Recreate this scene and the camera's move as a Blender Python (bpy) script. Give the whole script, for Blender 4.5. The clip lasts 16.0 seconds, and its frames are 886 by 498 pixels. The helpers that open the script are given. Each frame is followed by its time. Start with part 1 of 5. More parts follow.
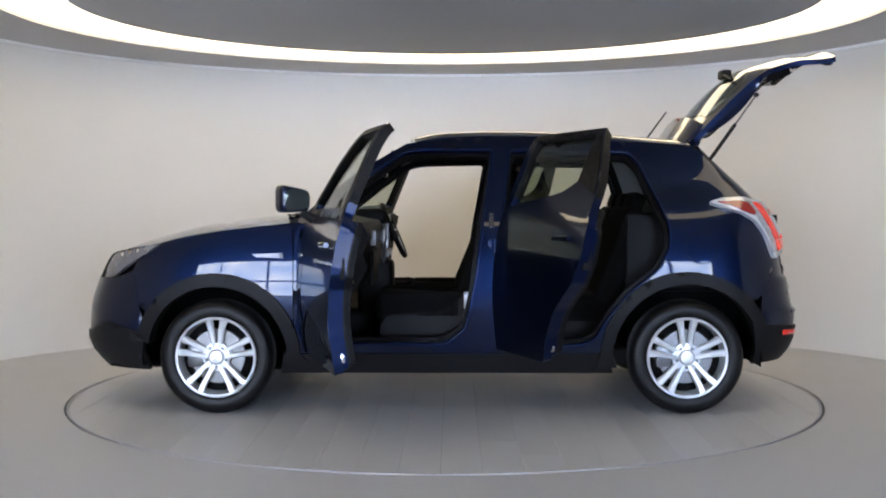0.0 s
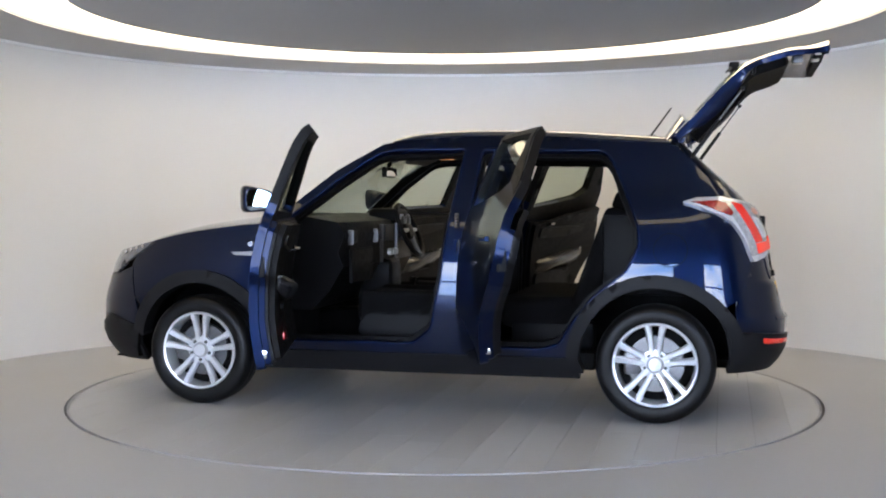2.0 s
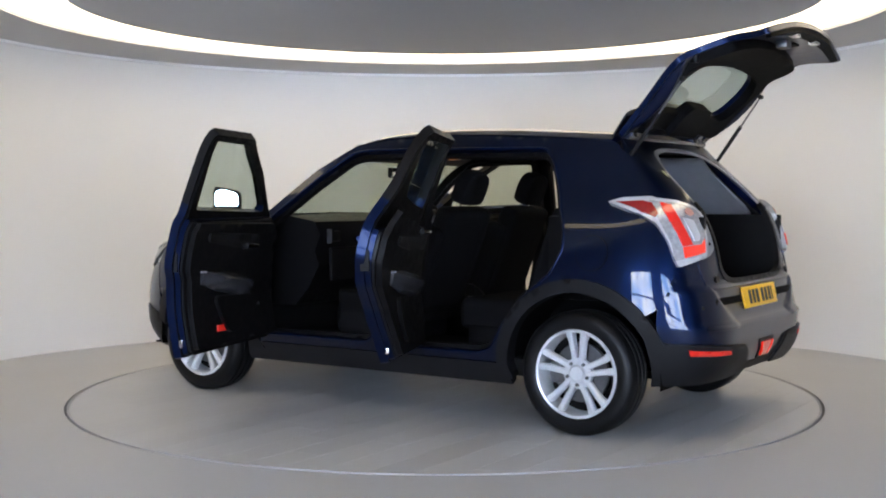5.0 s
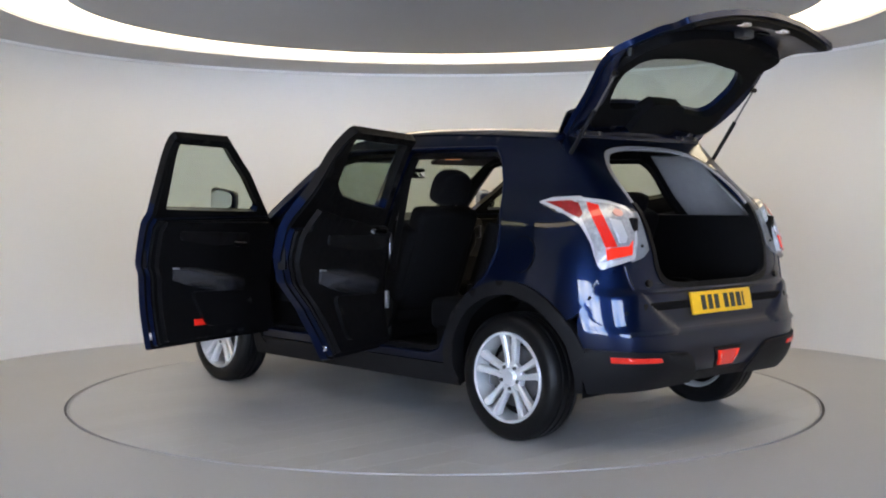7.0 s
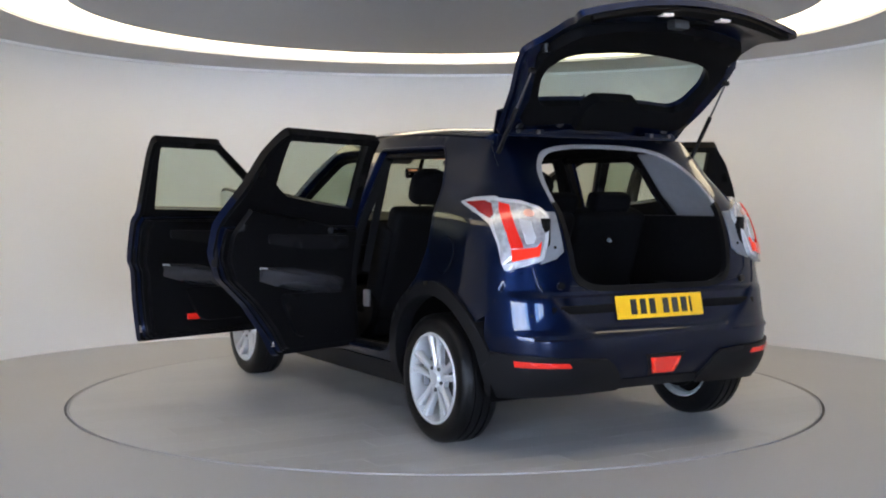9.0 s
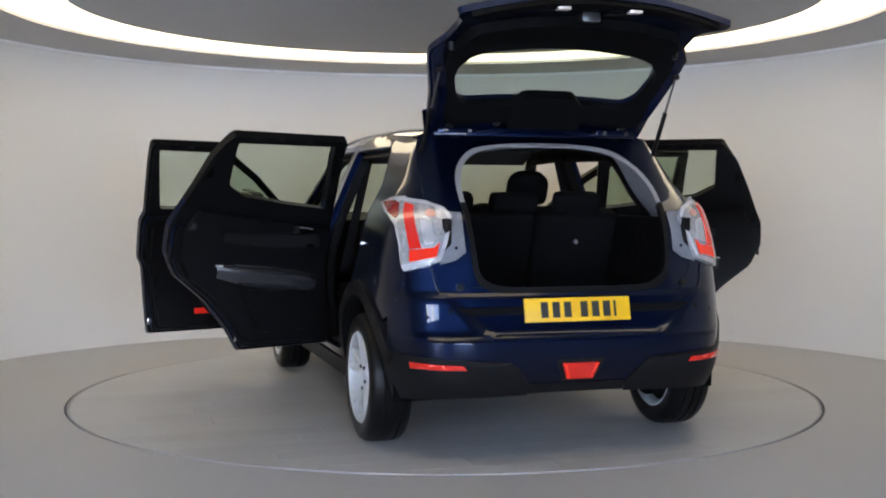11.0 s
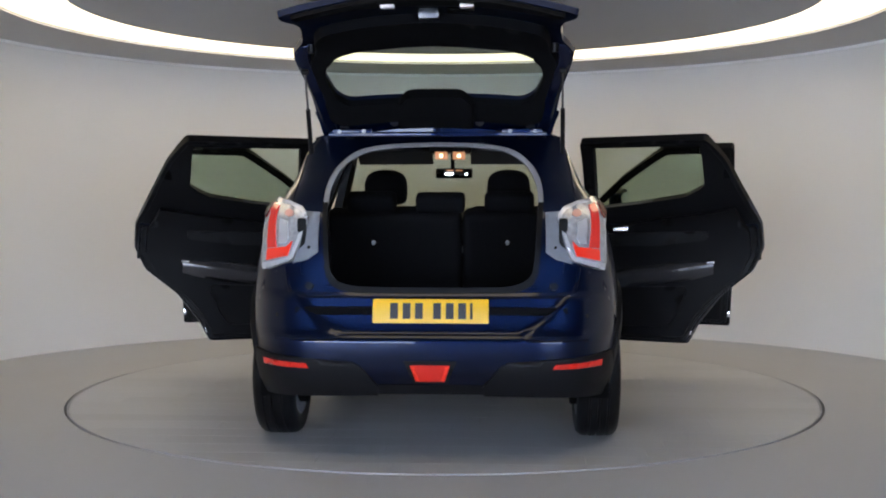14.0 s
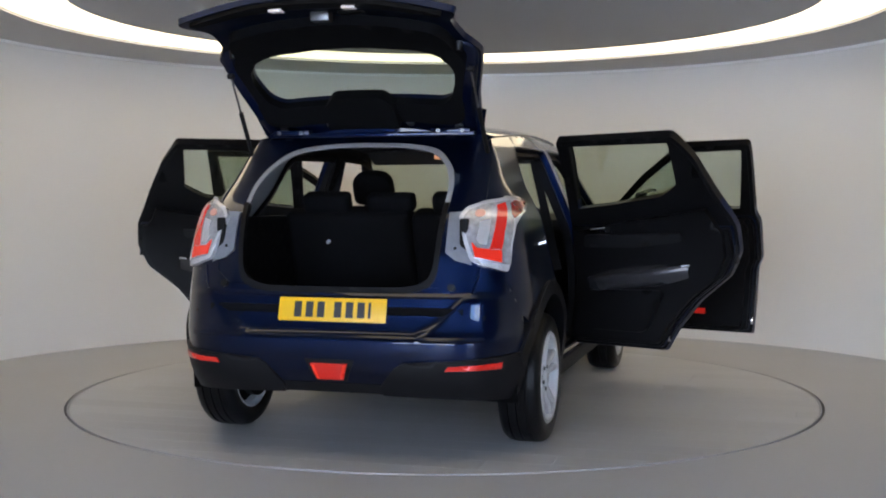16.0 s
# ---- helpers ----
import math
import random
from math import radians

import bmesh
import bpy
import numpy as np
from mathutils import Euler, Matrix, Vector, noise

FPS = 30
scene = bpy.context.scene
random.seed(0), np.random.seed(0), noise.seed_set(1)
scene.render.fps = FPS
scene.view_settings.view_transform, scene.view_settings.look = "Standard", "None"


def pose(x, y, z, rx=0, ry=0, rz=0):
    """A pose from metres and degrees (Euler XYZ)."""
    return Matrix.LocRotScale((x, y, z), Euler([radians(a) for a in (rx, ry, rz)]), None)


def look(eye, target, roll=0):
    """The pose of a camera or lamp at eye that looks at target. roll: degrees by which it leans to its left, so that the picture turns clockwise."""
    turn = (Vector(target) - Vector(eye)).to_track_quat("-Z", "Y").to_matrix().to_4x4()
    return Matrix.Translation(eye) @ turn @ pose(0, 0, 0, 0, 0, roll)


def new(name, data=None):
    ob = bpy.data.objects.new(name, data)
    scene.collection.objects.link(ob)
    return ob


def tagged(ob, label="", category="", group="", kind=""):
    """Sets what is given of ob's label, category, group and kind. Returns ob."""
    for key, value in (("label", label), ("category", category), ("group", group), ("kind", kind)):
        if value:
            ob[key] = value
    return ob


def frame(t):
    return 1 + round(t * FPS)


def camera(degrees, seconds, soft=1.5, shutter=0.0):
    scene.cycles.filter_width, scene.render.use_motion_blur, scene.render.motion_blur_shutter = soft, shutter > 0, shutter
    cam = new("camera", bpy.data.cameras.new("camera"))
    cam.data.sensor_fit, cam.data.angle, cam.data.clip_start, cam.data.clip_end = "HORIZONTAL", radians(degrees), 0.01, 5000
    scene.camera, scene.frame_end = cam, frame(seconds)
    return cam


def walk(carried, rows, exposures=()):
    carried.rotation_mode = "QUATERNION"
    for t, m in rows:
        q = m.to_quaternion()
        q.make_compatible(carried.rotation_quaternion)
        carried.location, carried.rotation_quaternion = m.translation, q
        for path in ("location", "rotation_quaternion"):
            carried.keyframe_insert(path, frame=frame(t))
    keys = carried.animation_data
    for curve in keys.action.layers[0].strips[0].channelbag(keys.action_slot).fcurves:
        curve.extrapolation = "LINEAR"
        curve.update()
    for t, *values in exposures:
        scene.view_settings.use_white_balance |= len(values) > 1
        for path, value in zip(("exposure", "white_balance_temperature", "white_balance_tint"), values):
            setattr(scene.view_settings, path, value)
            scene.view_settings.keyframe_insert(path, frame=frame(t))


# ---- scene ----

# ---------------------------------------------------------------- camera
cam = camera(42.2, 16.0, soft=2.0)
CAM_POSE = look((0.0, -7.144, 1.179), (-0.0116, 2.856, 0.7588), 0.0)
walk(cam, [(0.0, CAM_POSE), (16.0, CAM_POSE)], exposures=[(0.0, 0.22), (3.0, 0.38), (7.0, 0.3), (9.0, 0.24), (12.0, -0.06), (14.5, -0.14), (16.0, -0.14)])


def turn_at(t):
    """Heading of the turntable, in degrees."""
    return 179.557 - 6.601 * t


# ---------------------------------------------------------------- world and light
world = bpy.data.worlds.new("world")
scene.world = world
world.use_nodes = True
wn, wl = world.node_tree.nodes, world.node_tree.links
sky = wn.new("ShaderNodeTexSky")
sky.sky_type, sky.sun_disc = "NISHITA", False
sky.sun_elevation, sky.sun_rotation = radians(35), radians(200)
wl.new(sky.outputs[0], wn["Background"].inputs[0])
wn["Background"].inputs[1].default_value = 0.1
sun = new("sun", bpy.data.lights.new("sun", "SUN"))
sun.data.energy, sun.data.angle, sun.data.color = 1.0, radians(12), (1.0, 0.96, 0.9)
sun.matrix_world = look((-3, -10, 9), (0, 0, 0))

RING_GLOW = 3.0
SKY_GLOW = 24.0


# ---------------------------------------------------------------- materials
def mat(name, color, rough=0.5, metal=0.0, coat=0.0, noise_scale=0.0, vary=0.0, bump=0.0, bump_scale=200.0, rough_vary=0.0, spec=0.5):
    m = bpy.data.materials.new(name)
    m.use_nodes = True
    nt = m.node_tree
    b = nt.nodes["Principled BSDF"]
    b.inputs["Base Color"].default_value = (*color, 1)
    b.inputs["Roughness"].default_value = rough
    b.inputs["Metallic"].default_value = metal
    b.inputs["Coat Weight"].default_value = coat
    b.inputs["Coat Roughness"].default_value = 0.02
    b.inputs["Specular IOR Level"].default_value = spec
    tc = nt.nodes.new("ShaderNodeTexCoord")
    if noise_scale:
        n = nt.nodes.new("ShaderNodeTexNoise")
        n.inputs["Scale"].default_value = noise_scale
        n.inputs["Detail"].default_value = 6
        nt.links.new(tc.outputs["Object"], n.inputs["Vector"])
        mx = nt.nodes.new("ShaderNodeMix")
        mx.data_type = "RGBA"
        mx.inputs[6].default_value = (*[c * (1 - vary) for c in color], 1)
        mx.inputs[7].default_value = (*[min(1, c * (1 + vary)) for c in color], 1)
        nt.links.new(n.outputs["Fac"], mx.inputs[0])
        nt.links.new(mx.outputs[2], b.inputs["Base Color"])
        if rough_vary:
            mr = nt.nodes.new("ShaderNodeMapRange")
            mr.inputs["From Min"].default_value, mr.inputs["From Max"].default_value = 0.3, 0.7
            mr.inputs["To Min"].default_value, mr.inputs["To Max"].default_value = rough - rough_vary, rough + rough_vary
            nt.links.new(n.outputs["Fac"], mr.inputs["Value"])
            nt.links.new(mr.outputs[0], b.inputs["Roughness"])
    if bump:
        n2 = nt.nodes.new("ShaderNodeTexNoise")
        n2.inputs["Scale"].default_value = bump_scale
        n2.inputs["Detail"].default_value = 3
        nt.links.new(tc.outputs["Object"], n2.inputs["Vector"])
        bp = nt.nodes.new("ShaderNodeBump")
        bp.inputs["Strength"].default_value = bump
        bp.inputs["Distance"].default_value = 0.002
        nt.links.new(n2.outputs["Fac"], bp.inputs["Height"])
        nt.links.new(bp.outputs[0], b.inputs["Normal"])
    return m


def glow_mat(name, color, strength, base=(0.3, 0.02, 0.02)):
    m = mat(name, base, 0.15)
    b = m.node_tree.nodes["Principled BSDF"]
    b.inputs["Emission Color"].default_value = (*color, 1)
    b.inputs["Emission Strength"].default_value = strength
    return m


def glass_mat(name, tint, gloss=0.02):
    m = bpy.data.materials.new(name)
    m.use_nodes = True
    nt = m.node_tree
    nt.nodes.remove(nt.nodes["Principled BSDF"])
    tr = nt.nodes.new("ShaderNodeBsdfTransparent")
    tr.inputs[0].default_value = (*tint, 1)
    gl = nt.nodes.new("ShaderNodeBsdfGlossy")
    gl.inputs["Roughness"].default_value = gloss
    lw = nt.nodes.new("ShaderNodeLayerWeight")
    lw.inputs["Blend"].default_value = 0.5
    pw = nt.nodes.new("ShaderNodeMath")
    pw.operation = "POWER"
    pw.inputs[1].default_value = 4.0
    nt.links.new(lw.outputs["Facing"], pw.inputs[0])
    fr = nt.nodes.new("ShaderNodeMath")
    fr.operation = "MULTIPLY_ADD"
    fr.inputs[1].default_value, fr.inputs[2].default_value = 0.6, 0.035
    nt.links.new(pw.outputs[0], fr.inputs[0])
    mx = nt.nodes.new("ShaderNodeMixShader")
    nt.links.new(fr.outputs[0], mx.inputs[0])
    nt.links.new(tr.outputs[0], mx.inputs[1])
    nt.links.new(gl.outputs[0], mx.inputs[2])
    nt.links.new(mx.outputs[0], nt.nodes["Material Output"].inputs[0])
    return m


PAINT = mat("blue_paint", (0.0013, 0.0060, 0.027), 0.34, 0.85, 1.0, 900, 0.3, spec=0.2)
PAINT.node_tree.nodes["Principled BSDF"].inputs["Coat IOR"].default_value = 1.39
EDGE = mat("edge_paint", (0.0020, 0.0085, 0.039), 0.38, 0.8, 0.15, 12, 0.35, 0.9, 22, spec=0.2)
INNER = mat("inner_paint", (0.0016, 0.0068, 0.031), 0.36, 0.75, 0.6, 12, 0.35, 0.6, 22, spec=0.2)
CLAD = mat("black_cladding", (0.0065, 0.0065, 0.0075), 0.5, 0, 0, 40, 0.2, 0.15, 900, spec=0.15)
TRIM = mat("black_trim", (0.004, 0.004, 0.0046), 0.5, 0, 0, 30, 0.25, 0.2, 700, 0.08, spec=0.12)
LINING = mat("lining_plastic", (0.0032, 0.0032, 0.0036), 0.72, 0, 0, 30, 0.25, 0.2, 700, spec=0.08)
FABRIC = mat("black_fabric", (0.004, 0.004, 0.0046), 0.95, 0, 0, 60, 0.3, 0.5, 1200, spec=0.1)
FLANGE = mat("flange_plastic", (0.16, 0.17, 0.19), 0.4, 0, 0, 40, 0.15, 0.1, 700, spec=0.3)
GREYTRIM = mat("grey_trim", (0.22, 0.22, 0.232), 0.6, 0, 0, 25, 0.1, 0.15, 700)
GREYTRIM_DARK = mat("visor_vinyl", (0.045, 0.045, 0.048), 0.7, 0, 0, 25, 0.1, 0.15, 700)
SILVER = mat("silver_plastic", (0.42, 0.42, 0.44), 0.35, 0.3, 0, 50, 0.08)
ALLOY = mat("alloy", (0.56, 0.57, 0.59), 0.3, 0.35, 0.3, 70, 0.06)
STEEL = mat("steel", (0.14, 0.14, 0.145), 0.35, 0.9, 0, 60, 0.2)
CHROME = mat("chrome", (0.75, 0.75, 0.77), 0.12, 1.0)
RUBBER = mat("tyre_rubber", (0.0045, 0.0045, 0.005), 0.36, 0, 0, 35, 0.25, 0.3, 400, spec=0.16)
DARK = mat("underbody", (0.005, 0.005, 0.005), 0.9, 0, 0, 20, 0.3, spec=0.1)
MIRROR = mat("mirror_glass", (0.85, 0.87, 0.88), 0.02, 1.0)
PLATE = mat("plate_yellow", (0.82, 0.47, 0.012), 0.4, 0, 0, 30, 0.04)
PRINT = mat("plate_print", (0.02, 0.02, 0.02), 0.5)
TINT = glass_mat("window_glass", (0.78, 0.83, 0.78))
PRIV = glass_mat("rear_glass", (0.77, 0.82, 0.77))
# slight emission stands in for light caught by the red and orange lenses
RED = glow_mat("red_glow_lens", (1.0, 0.04, 0.025), 0.19, (0.45, 0.012, 0.008))
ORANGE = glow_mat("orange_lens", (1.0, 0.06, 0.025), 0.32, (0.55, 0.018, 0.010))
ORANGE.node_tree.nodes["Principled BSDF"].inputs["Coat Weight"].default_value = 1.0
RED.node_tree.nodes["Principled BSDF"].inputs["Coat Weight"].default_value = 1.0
DEEPRED = mat("dark_red_lens", (0.22, 0.007, 0.007), 0.25, 0, 1.0, 60, 0.3)
CLEAR = mat("clear_lamp", (0.48, 0.48, 0.50), 0.2, 0.2, 1.0, 90, 0.2, 0.1, 160)
BOWL = mat("reflector_silver", (0.45, 0.45, 0.47), 0.25, 0.5, 1.0, 45, 0.6, 0.5, 120)
AMBER = mat("amber_lens", (0.50, 0.24, 0.18), 0.3, 0.1, 0.6)
HEADLENS = mat("headlamp_lens", (0.16, 0.16, 0.17), 0.15, 0.5, 1.0, 60, 0.4, 0.4, 90)
BULB = glow_mat("dome_bulb", (1.0, 0.74, 0.45), 3.0, (0.8, 0.7, 0.5))
DOME = glow_mat("dome_lens", (1.0, 0.45, 0.2), 0.5, (0.5, 0.3, 0.2))

WALLMAT = mat("wall_paint", (0.725, 0.70, 0.66), 0.75, 0, 0, 0.7, 0.03, 0.05, 150)
CEILMAT = mat("ceiling_paint", (0.54, 0.54, 0.55), 0.85, 0, 0, 0.6, 0.05)
RINGMAT = glow_mat("ring_panel", (1.0, 0.83, 0.56), RING_GLOW, (0.8, 0.78, 0.7))
FLOORMAT = mat("floor_paint", (0.445, 0.445, 0.45), 0.5, 0, 0, 1.3, 0.07, 0.05, 60, 0.08, spec=0.3)
PLANKMAT = mat("plank_vinyl", (0.475, 0.477, 0.483), 0.40, 0, 0, 1.6, 0.08, 0.06, 50, 0.08, spec=0.35)


def vary_by_piece(m, amount):
    """A slight change of tone from piece to piece."""
    nt = m.node_tree
    b = nt.nodes["Principled BSDF"]
    src = b.inputs["Base Color"].links[0].from_socket
    oi = nt.nodes.new("ShaderNodeObjectInfo")
    mr = nt.nodes.new("ShaderNodeMapRange")
    mr.inputs["To Min"].default_value, mr.inputs["To Max"].default_value = 1 - amount, 1 + amount
    nt.links.new(oi.outputs["Random"], mr.inputs["Value"])
    mx = nt.nodes.new("ShaderNodeMix")
    mx.data_type, mx.blend_type = "RGBA", "MULTIPLY"
    mx.inputs[0].default_value = 1.0
    nt.links.new(src, mx.inputs[6])
    nt.links.new(mr.outputs[0], mx.inputs[7])
    nt.links.new(mx.outputs[2], b.inputs["Base Color"])


vary_by_piece(PLANKMAT, 0.045)
SEAM = mat("seam", (0.12, 0.12, 0.12), 0.6)
HALLMAT = mat("hall_paint", (0.045, 0.045, 0.05), 0.8, 0, 0, 0.8, 0.1)
FRAMEMAT = mat("window_frame_paint", (0.12, 0.12, 0.13), 0.5)


# ---------------------------------------------------------------- mesh helpers
def link_mesh(name, me, material, parent=None, label=""):
    me.materials.append(material)
    ob = new(name, me)
    if parent is not None:
        ob.parent = parent
    if label:
        ob["label"] = label
    return ob


def part(name, bm, material, parent=None, label="", smooth=True, angle=35):
    """Links a bmesh as one mesh object under a thing or part."""
    me = bpy.data.meshes.new(name)
    bmesh.ops.recalc_face_normals(bm, faces=bm.faces)
    lim = radians(angle)
    for e in bm.edges:
        e.smooth = len(e.link_faces) == 2 and e.calc_face_angle(0) < lim
    for f in bm.faces:
        f.smooth = smooth
    bm.to_mesh(me)
    bm.free()
    return link_mesh(name, me, material, parent, label)


def box(lo, hi, bev=0.0, seg=2, m=None, bm=None):
    bm = bm or bmesh.new()
    c = [(a + b) / 2 for a, b in zip(lo, hi)]
    d = [b - a for a, b in zip(lo, hi)]
    r = bmesh.ops.create_cube(bm, size=1, matrix=(m or Matrix()) @ Matrix.Translation(c) @ Matrix.Diagonal((*d, 1)))
    if bev:
        es = {e for v in r["verts"] for e in v.link_edges}
        bmesh.ops.bevel(bm, geom=list(es), offset=bev, segments=seg, affect="EDGES", profile=0.6)
    return bm


def rod(a, b, r1, r2=None, seg=16, bm=None):
    bm = bm or bmesh.new()
    a, b = Vector(a), Vector(b)
    q = (b - a).to_track_quat("Z", "Y").to_matrix().to_4x4()
    bmesh.ops.create_cone(bm, cap_ends=True, segments=seg, radius1=r1, radius2=r1 if r2 is None else r2, depth=(b - a).length, matrix=Matrix.Translation((a + b) / 2) @ q)
    return bm


def revolve(profile, seg=48, close=True, bm=None):
    """Profile of (radius, y) turned about the y axis."""
    bm = bm or bmesh.new()
    rings = []
    for k in range(seg):
        a = 2 * math.pi * k / seg
        rings.append([bm.verts.new((r * math.cos(a), y, r * math.sin(a))) for r, y in profile])
    n = len(profile)
    for k in range(seg):
        p, q = rings[k], rings[(k + 1) % seg]
        for i in range(n if close else n - 1):
            j = (i + 1) % n
            bm.faces.new((p[i], p[j], q[j], q[i]))
    return bm


def smooth_curve(points):
    """Smooth interpolation through points, as a function."""
    xs = np.array([p[0] for p in points], float)
    ys = np.array([p[1] for p in points], float)
    d = np.diff(ys) / np.diff(xs)
    m = np.concatenate([[d[0]], np.where(d[:-1] * d[1:] > 0, 2 * d[:-1] * d[1:] / (d[:-1] + d[1:] + 1e-12 * np.sign(d[:-1] + d[1:])), 0), [d[-1]]])

    def f(x):
        x = min(max(x, xs[0]), xs[-1])
        i = int(min(max(np.searchsorted(xs, x) - 1, 0), len(xs) - 2))
        h = xs[i + 1] - xs[i]
        t = (x - xs[i]) / h
        return ((2 * t ** 3 - 3 * t ** 2 + 1) * ys[i] + (t ** 3 - 2 * t ** 2 + t) * h * m[i] + (-2 * t ** 3 + 3 * t ** 2) * ys[i + 1] + (t ** 3 - t ** 2) * h * m[i + 1])
    return f


def rounded(pts, r=0.03, n=4):
    """Polygon with its corners rounded."""
    out = []
    k = len(pts)
    for i in range(k):
        p, a, b = Vector(pts[i]), Vector(pts[i - 1]), Vector(pts[(i + 1) % k])
        da, db = a - p, b - p
        rr = min(r, da.length * 0.45, db.length * 0.45)
        if rr < 1e-4:
            out.append(tuple(p))
            continue
        s, e = p + da.normalized() * rr, p + db.normalized() * rr
        for j in range(n + 1):
            t = j / n
            out.append(tuple((1 - t) ** 2 * s + 2 * t * (1 - t) * p + t * t * e))
    return out


def flow(pts, n=6):
    """A smooth open line through points."""
    q = [np.array(p, float) for p in pts]
    q = [2 * q[0] - q[1]] + q + [2 * q[-1] - q[-2]]
    out = []
    for a, b, c, d in zip(q, q[1:], q[2:], q[3:]):
        for k in range(n):
            t = k / n
            out.append(tuple(0.5 * (2 * b + (c - a) * t + (2 * a - 5 * b + 4 * c - d) * t * t + (3 * b - a - 3 * c + d) * t ** 3)))
    return out + [tuple(q[-2])]


def inside(pts, poly):
    x, y = pts[:, 0], pts[:, 1]
    res = np.zeros(len(pts), bool)
    n = len(poly)
    for i in range(n):
        x1, y1 = poly[i]
        x2, y2 = poly[(i + 1) % n]
        if y1 == y2:
            continue
        c = ((y1 > y) != (y2 > y)) & (x < (x2 - x1) * (y - y1) / (y2 - y1) + x1)
        res ^= c
    return res


def densify(poly, res):
    out = []
    for i in range(len(poly)):
        a, b = np.array(poly[i]), np.array(poly[(i + 1) % len(poly)])
        n = max(1, int(math.ceil(np.linalg.norm(b - a) / res)))
        for k in range(n):
            out.append(tuple(a + (b - a) * k / n))
    return out


def panel(name, poly, fn, material, parent, holes=(), th=0.012, off=0.0, res=0.05, sgn=1, label="", inner_mat=None, rim_mat=None):
    """A sheet cut to a polygon (with holes) in a surface's own two coordinates, mapped by fn, with thickness."""
    from mathutils.geometry import delaunay_2d_cdt
    loops = [densify(poly, res)] + [densify(h, res) for h in holes]
    verts, edges = [], []
    for lp in loops:
        s = len(verts)
        verts += lp
        edges += [(s + i, s + (i + 1) % len(lp)) for i in range(len(lp))]
    bnd = np.array(verts)
    lo, hi = bnd.min(0), bnd.max(0)
    gx, gy = np.meshgrid(np.arange(lo[0] + res / 2, hi[0], res), np.arange(lo[1] + res / 2, hi[1], res))
    gp = np.stack([gx.ravel(), gy.ravel()], 1)
    if len(gp):
        ok = inside(gp, loops[0])
        for h in loops[1:]:
            ok &= ~inside(gp, h)
        gp = gp[ok]
    if len(gp):
        d = np.sqrt(((gp[:, None, :] - bnd[None]) ** 2).sum(2)).min(1)
        gp = gp[d > res * 0.45]
        verts = verts + [tuple(p) for p in gp]
    r = delaunay_2d_cdt([Vector(v) for v in verts], edges, [], 0, 1e-6)
    v2 = np.array([tuple(v) for v in r[0]])
    tris = np.array([f for f in r[2] if len(f) == 3])
    cen = v2[tris].mean(1)
    ok = inside(cen, loops[0])
    for h in loops[1:]:
        ok &= ~inside(cen, h)
    tris = tris[ok]
    e = 1e-4
    outer, inner = [], []
    for a, b in v2:
        p = Vector(fn(a, b))
        da = Vector(fn(a + e, b)) - Vector(fn(a - e, b))
        db = Vector(fn(a, b + e)) - Vector(fn(a, b - e))
        n = da.cross(db)
        n = n.normalized() * sgn if n.length > 1e-14 else Vector((0, 0, 1))
        outer.append(p + n * off)
        inner.append(p + n * (off - th))
    nv = len(outer)
    faces, count = [], {}
    for t in tris:
        t = list(map(int, t)) if sgn > 0 else list(map(int, t[::-1]))
        faces.append(t)
        faces.append([i + nv for i in t[::-1]])
        for i in range(3):
            k = (t[i], t[(i + 1) % 3])
            count[k] = 1
    rim = [k for k in count if (k[1], k[0]) not in count]
    for a, b in rim:
        faces.append([b, a, a + nv, b + nv])
    me = bpy.data.meshes.new(name)
    me.from_pydata([tuple(v) for v in outer + inner], [], faces)
    me.shade_smooth()
    rimset = {tuple(sorted(k)) for k in rim} | {tuple(sorted((a + nv, b + nv))) for a, b in rim}
    for ed in me.edges:
        if tuple(sorted(ed.vertices)) in rimset:
            ed.use_edge_sharp = True
    ob = link_mesh(name, me, material, parent, label)
    if inner_mat or rim_mat:
        me.materials.append(inner_mat or material)
        me.materials.append(rim_mat or material)
        k = 2 * len(tris)
        for i, f in enumerate(me.polygons):
            f.material_index = 2 if i >= k else i % 2
    return ob


# ---------------------------------------------------------------- the room
def ellipse_wall(cy, a, b, z, front=-3.4, n=72):
    """Plan of the curved back wall, with straight flanks that run to the open front."""
    pts = [(a, front, z), (a, front * 0.5, z)]
    for k in range(n + 1):
        t = math.pi * k / n
        pts.append((a * math.cos(t), cy + b * math.sin(t), z))
    return pts + [(-a, front * 0.5, z), (-a, front, z)]


CEIL = 2.30
base, top = ellipse_wall(0.25, 3.5, 3.0, -0.02), ellipse_wall(0.0, 3.2, 3.1, CEIL + 0.02)


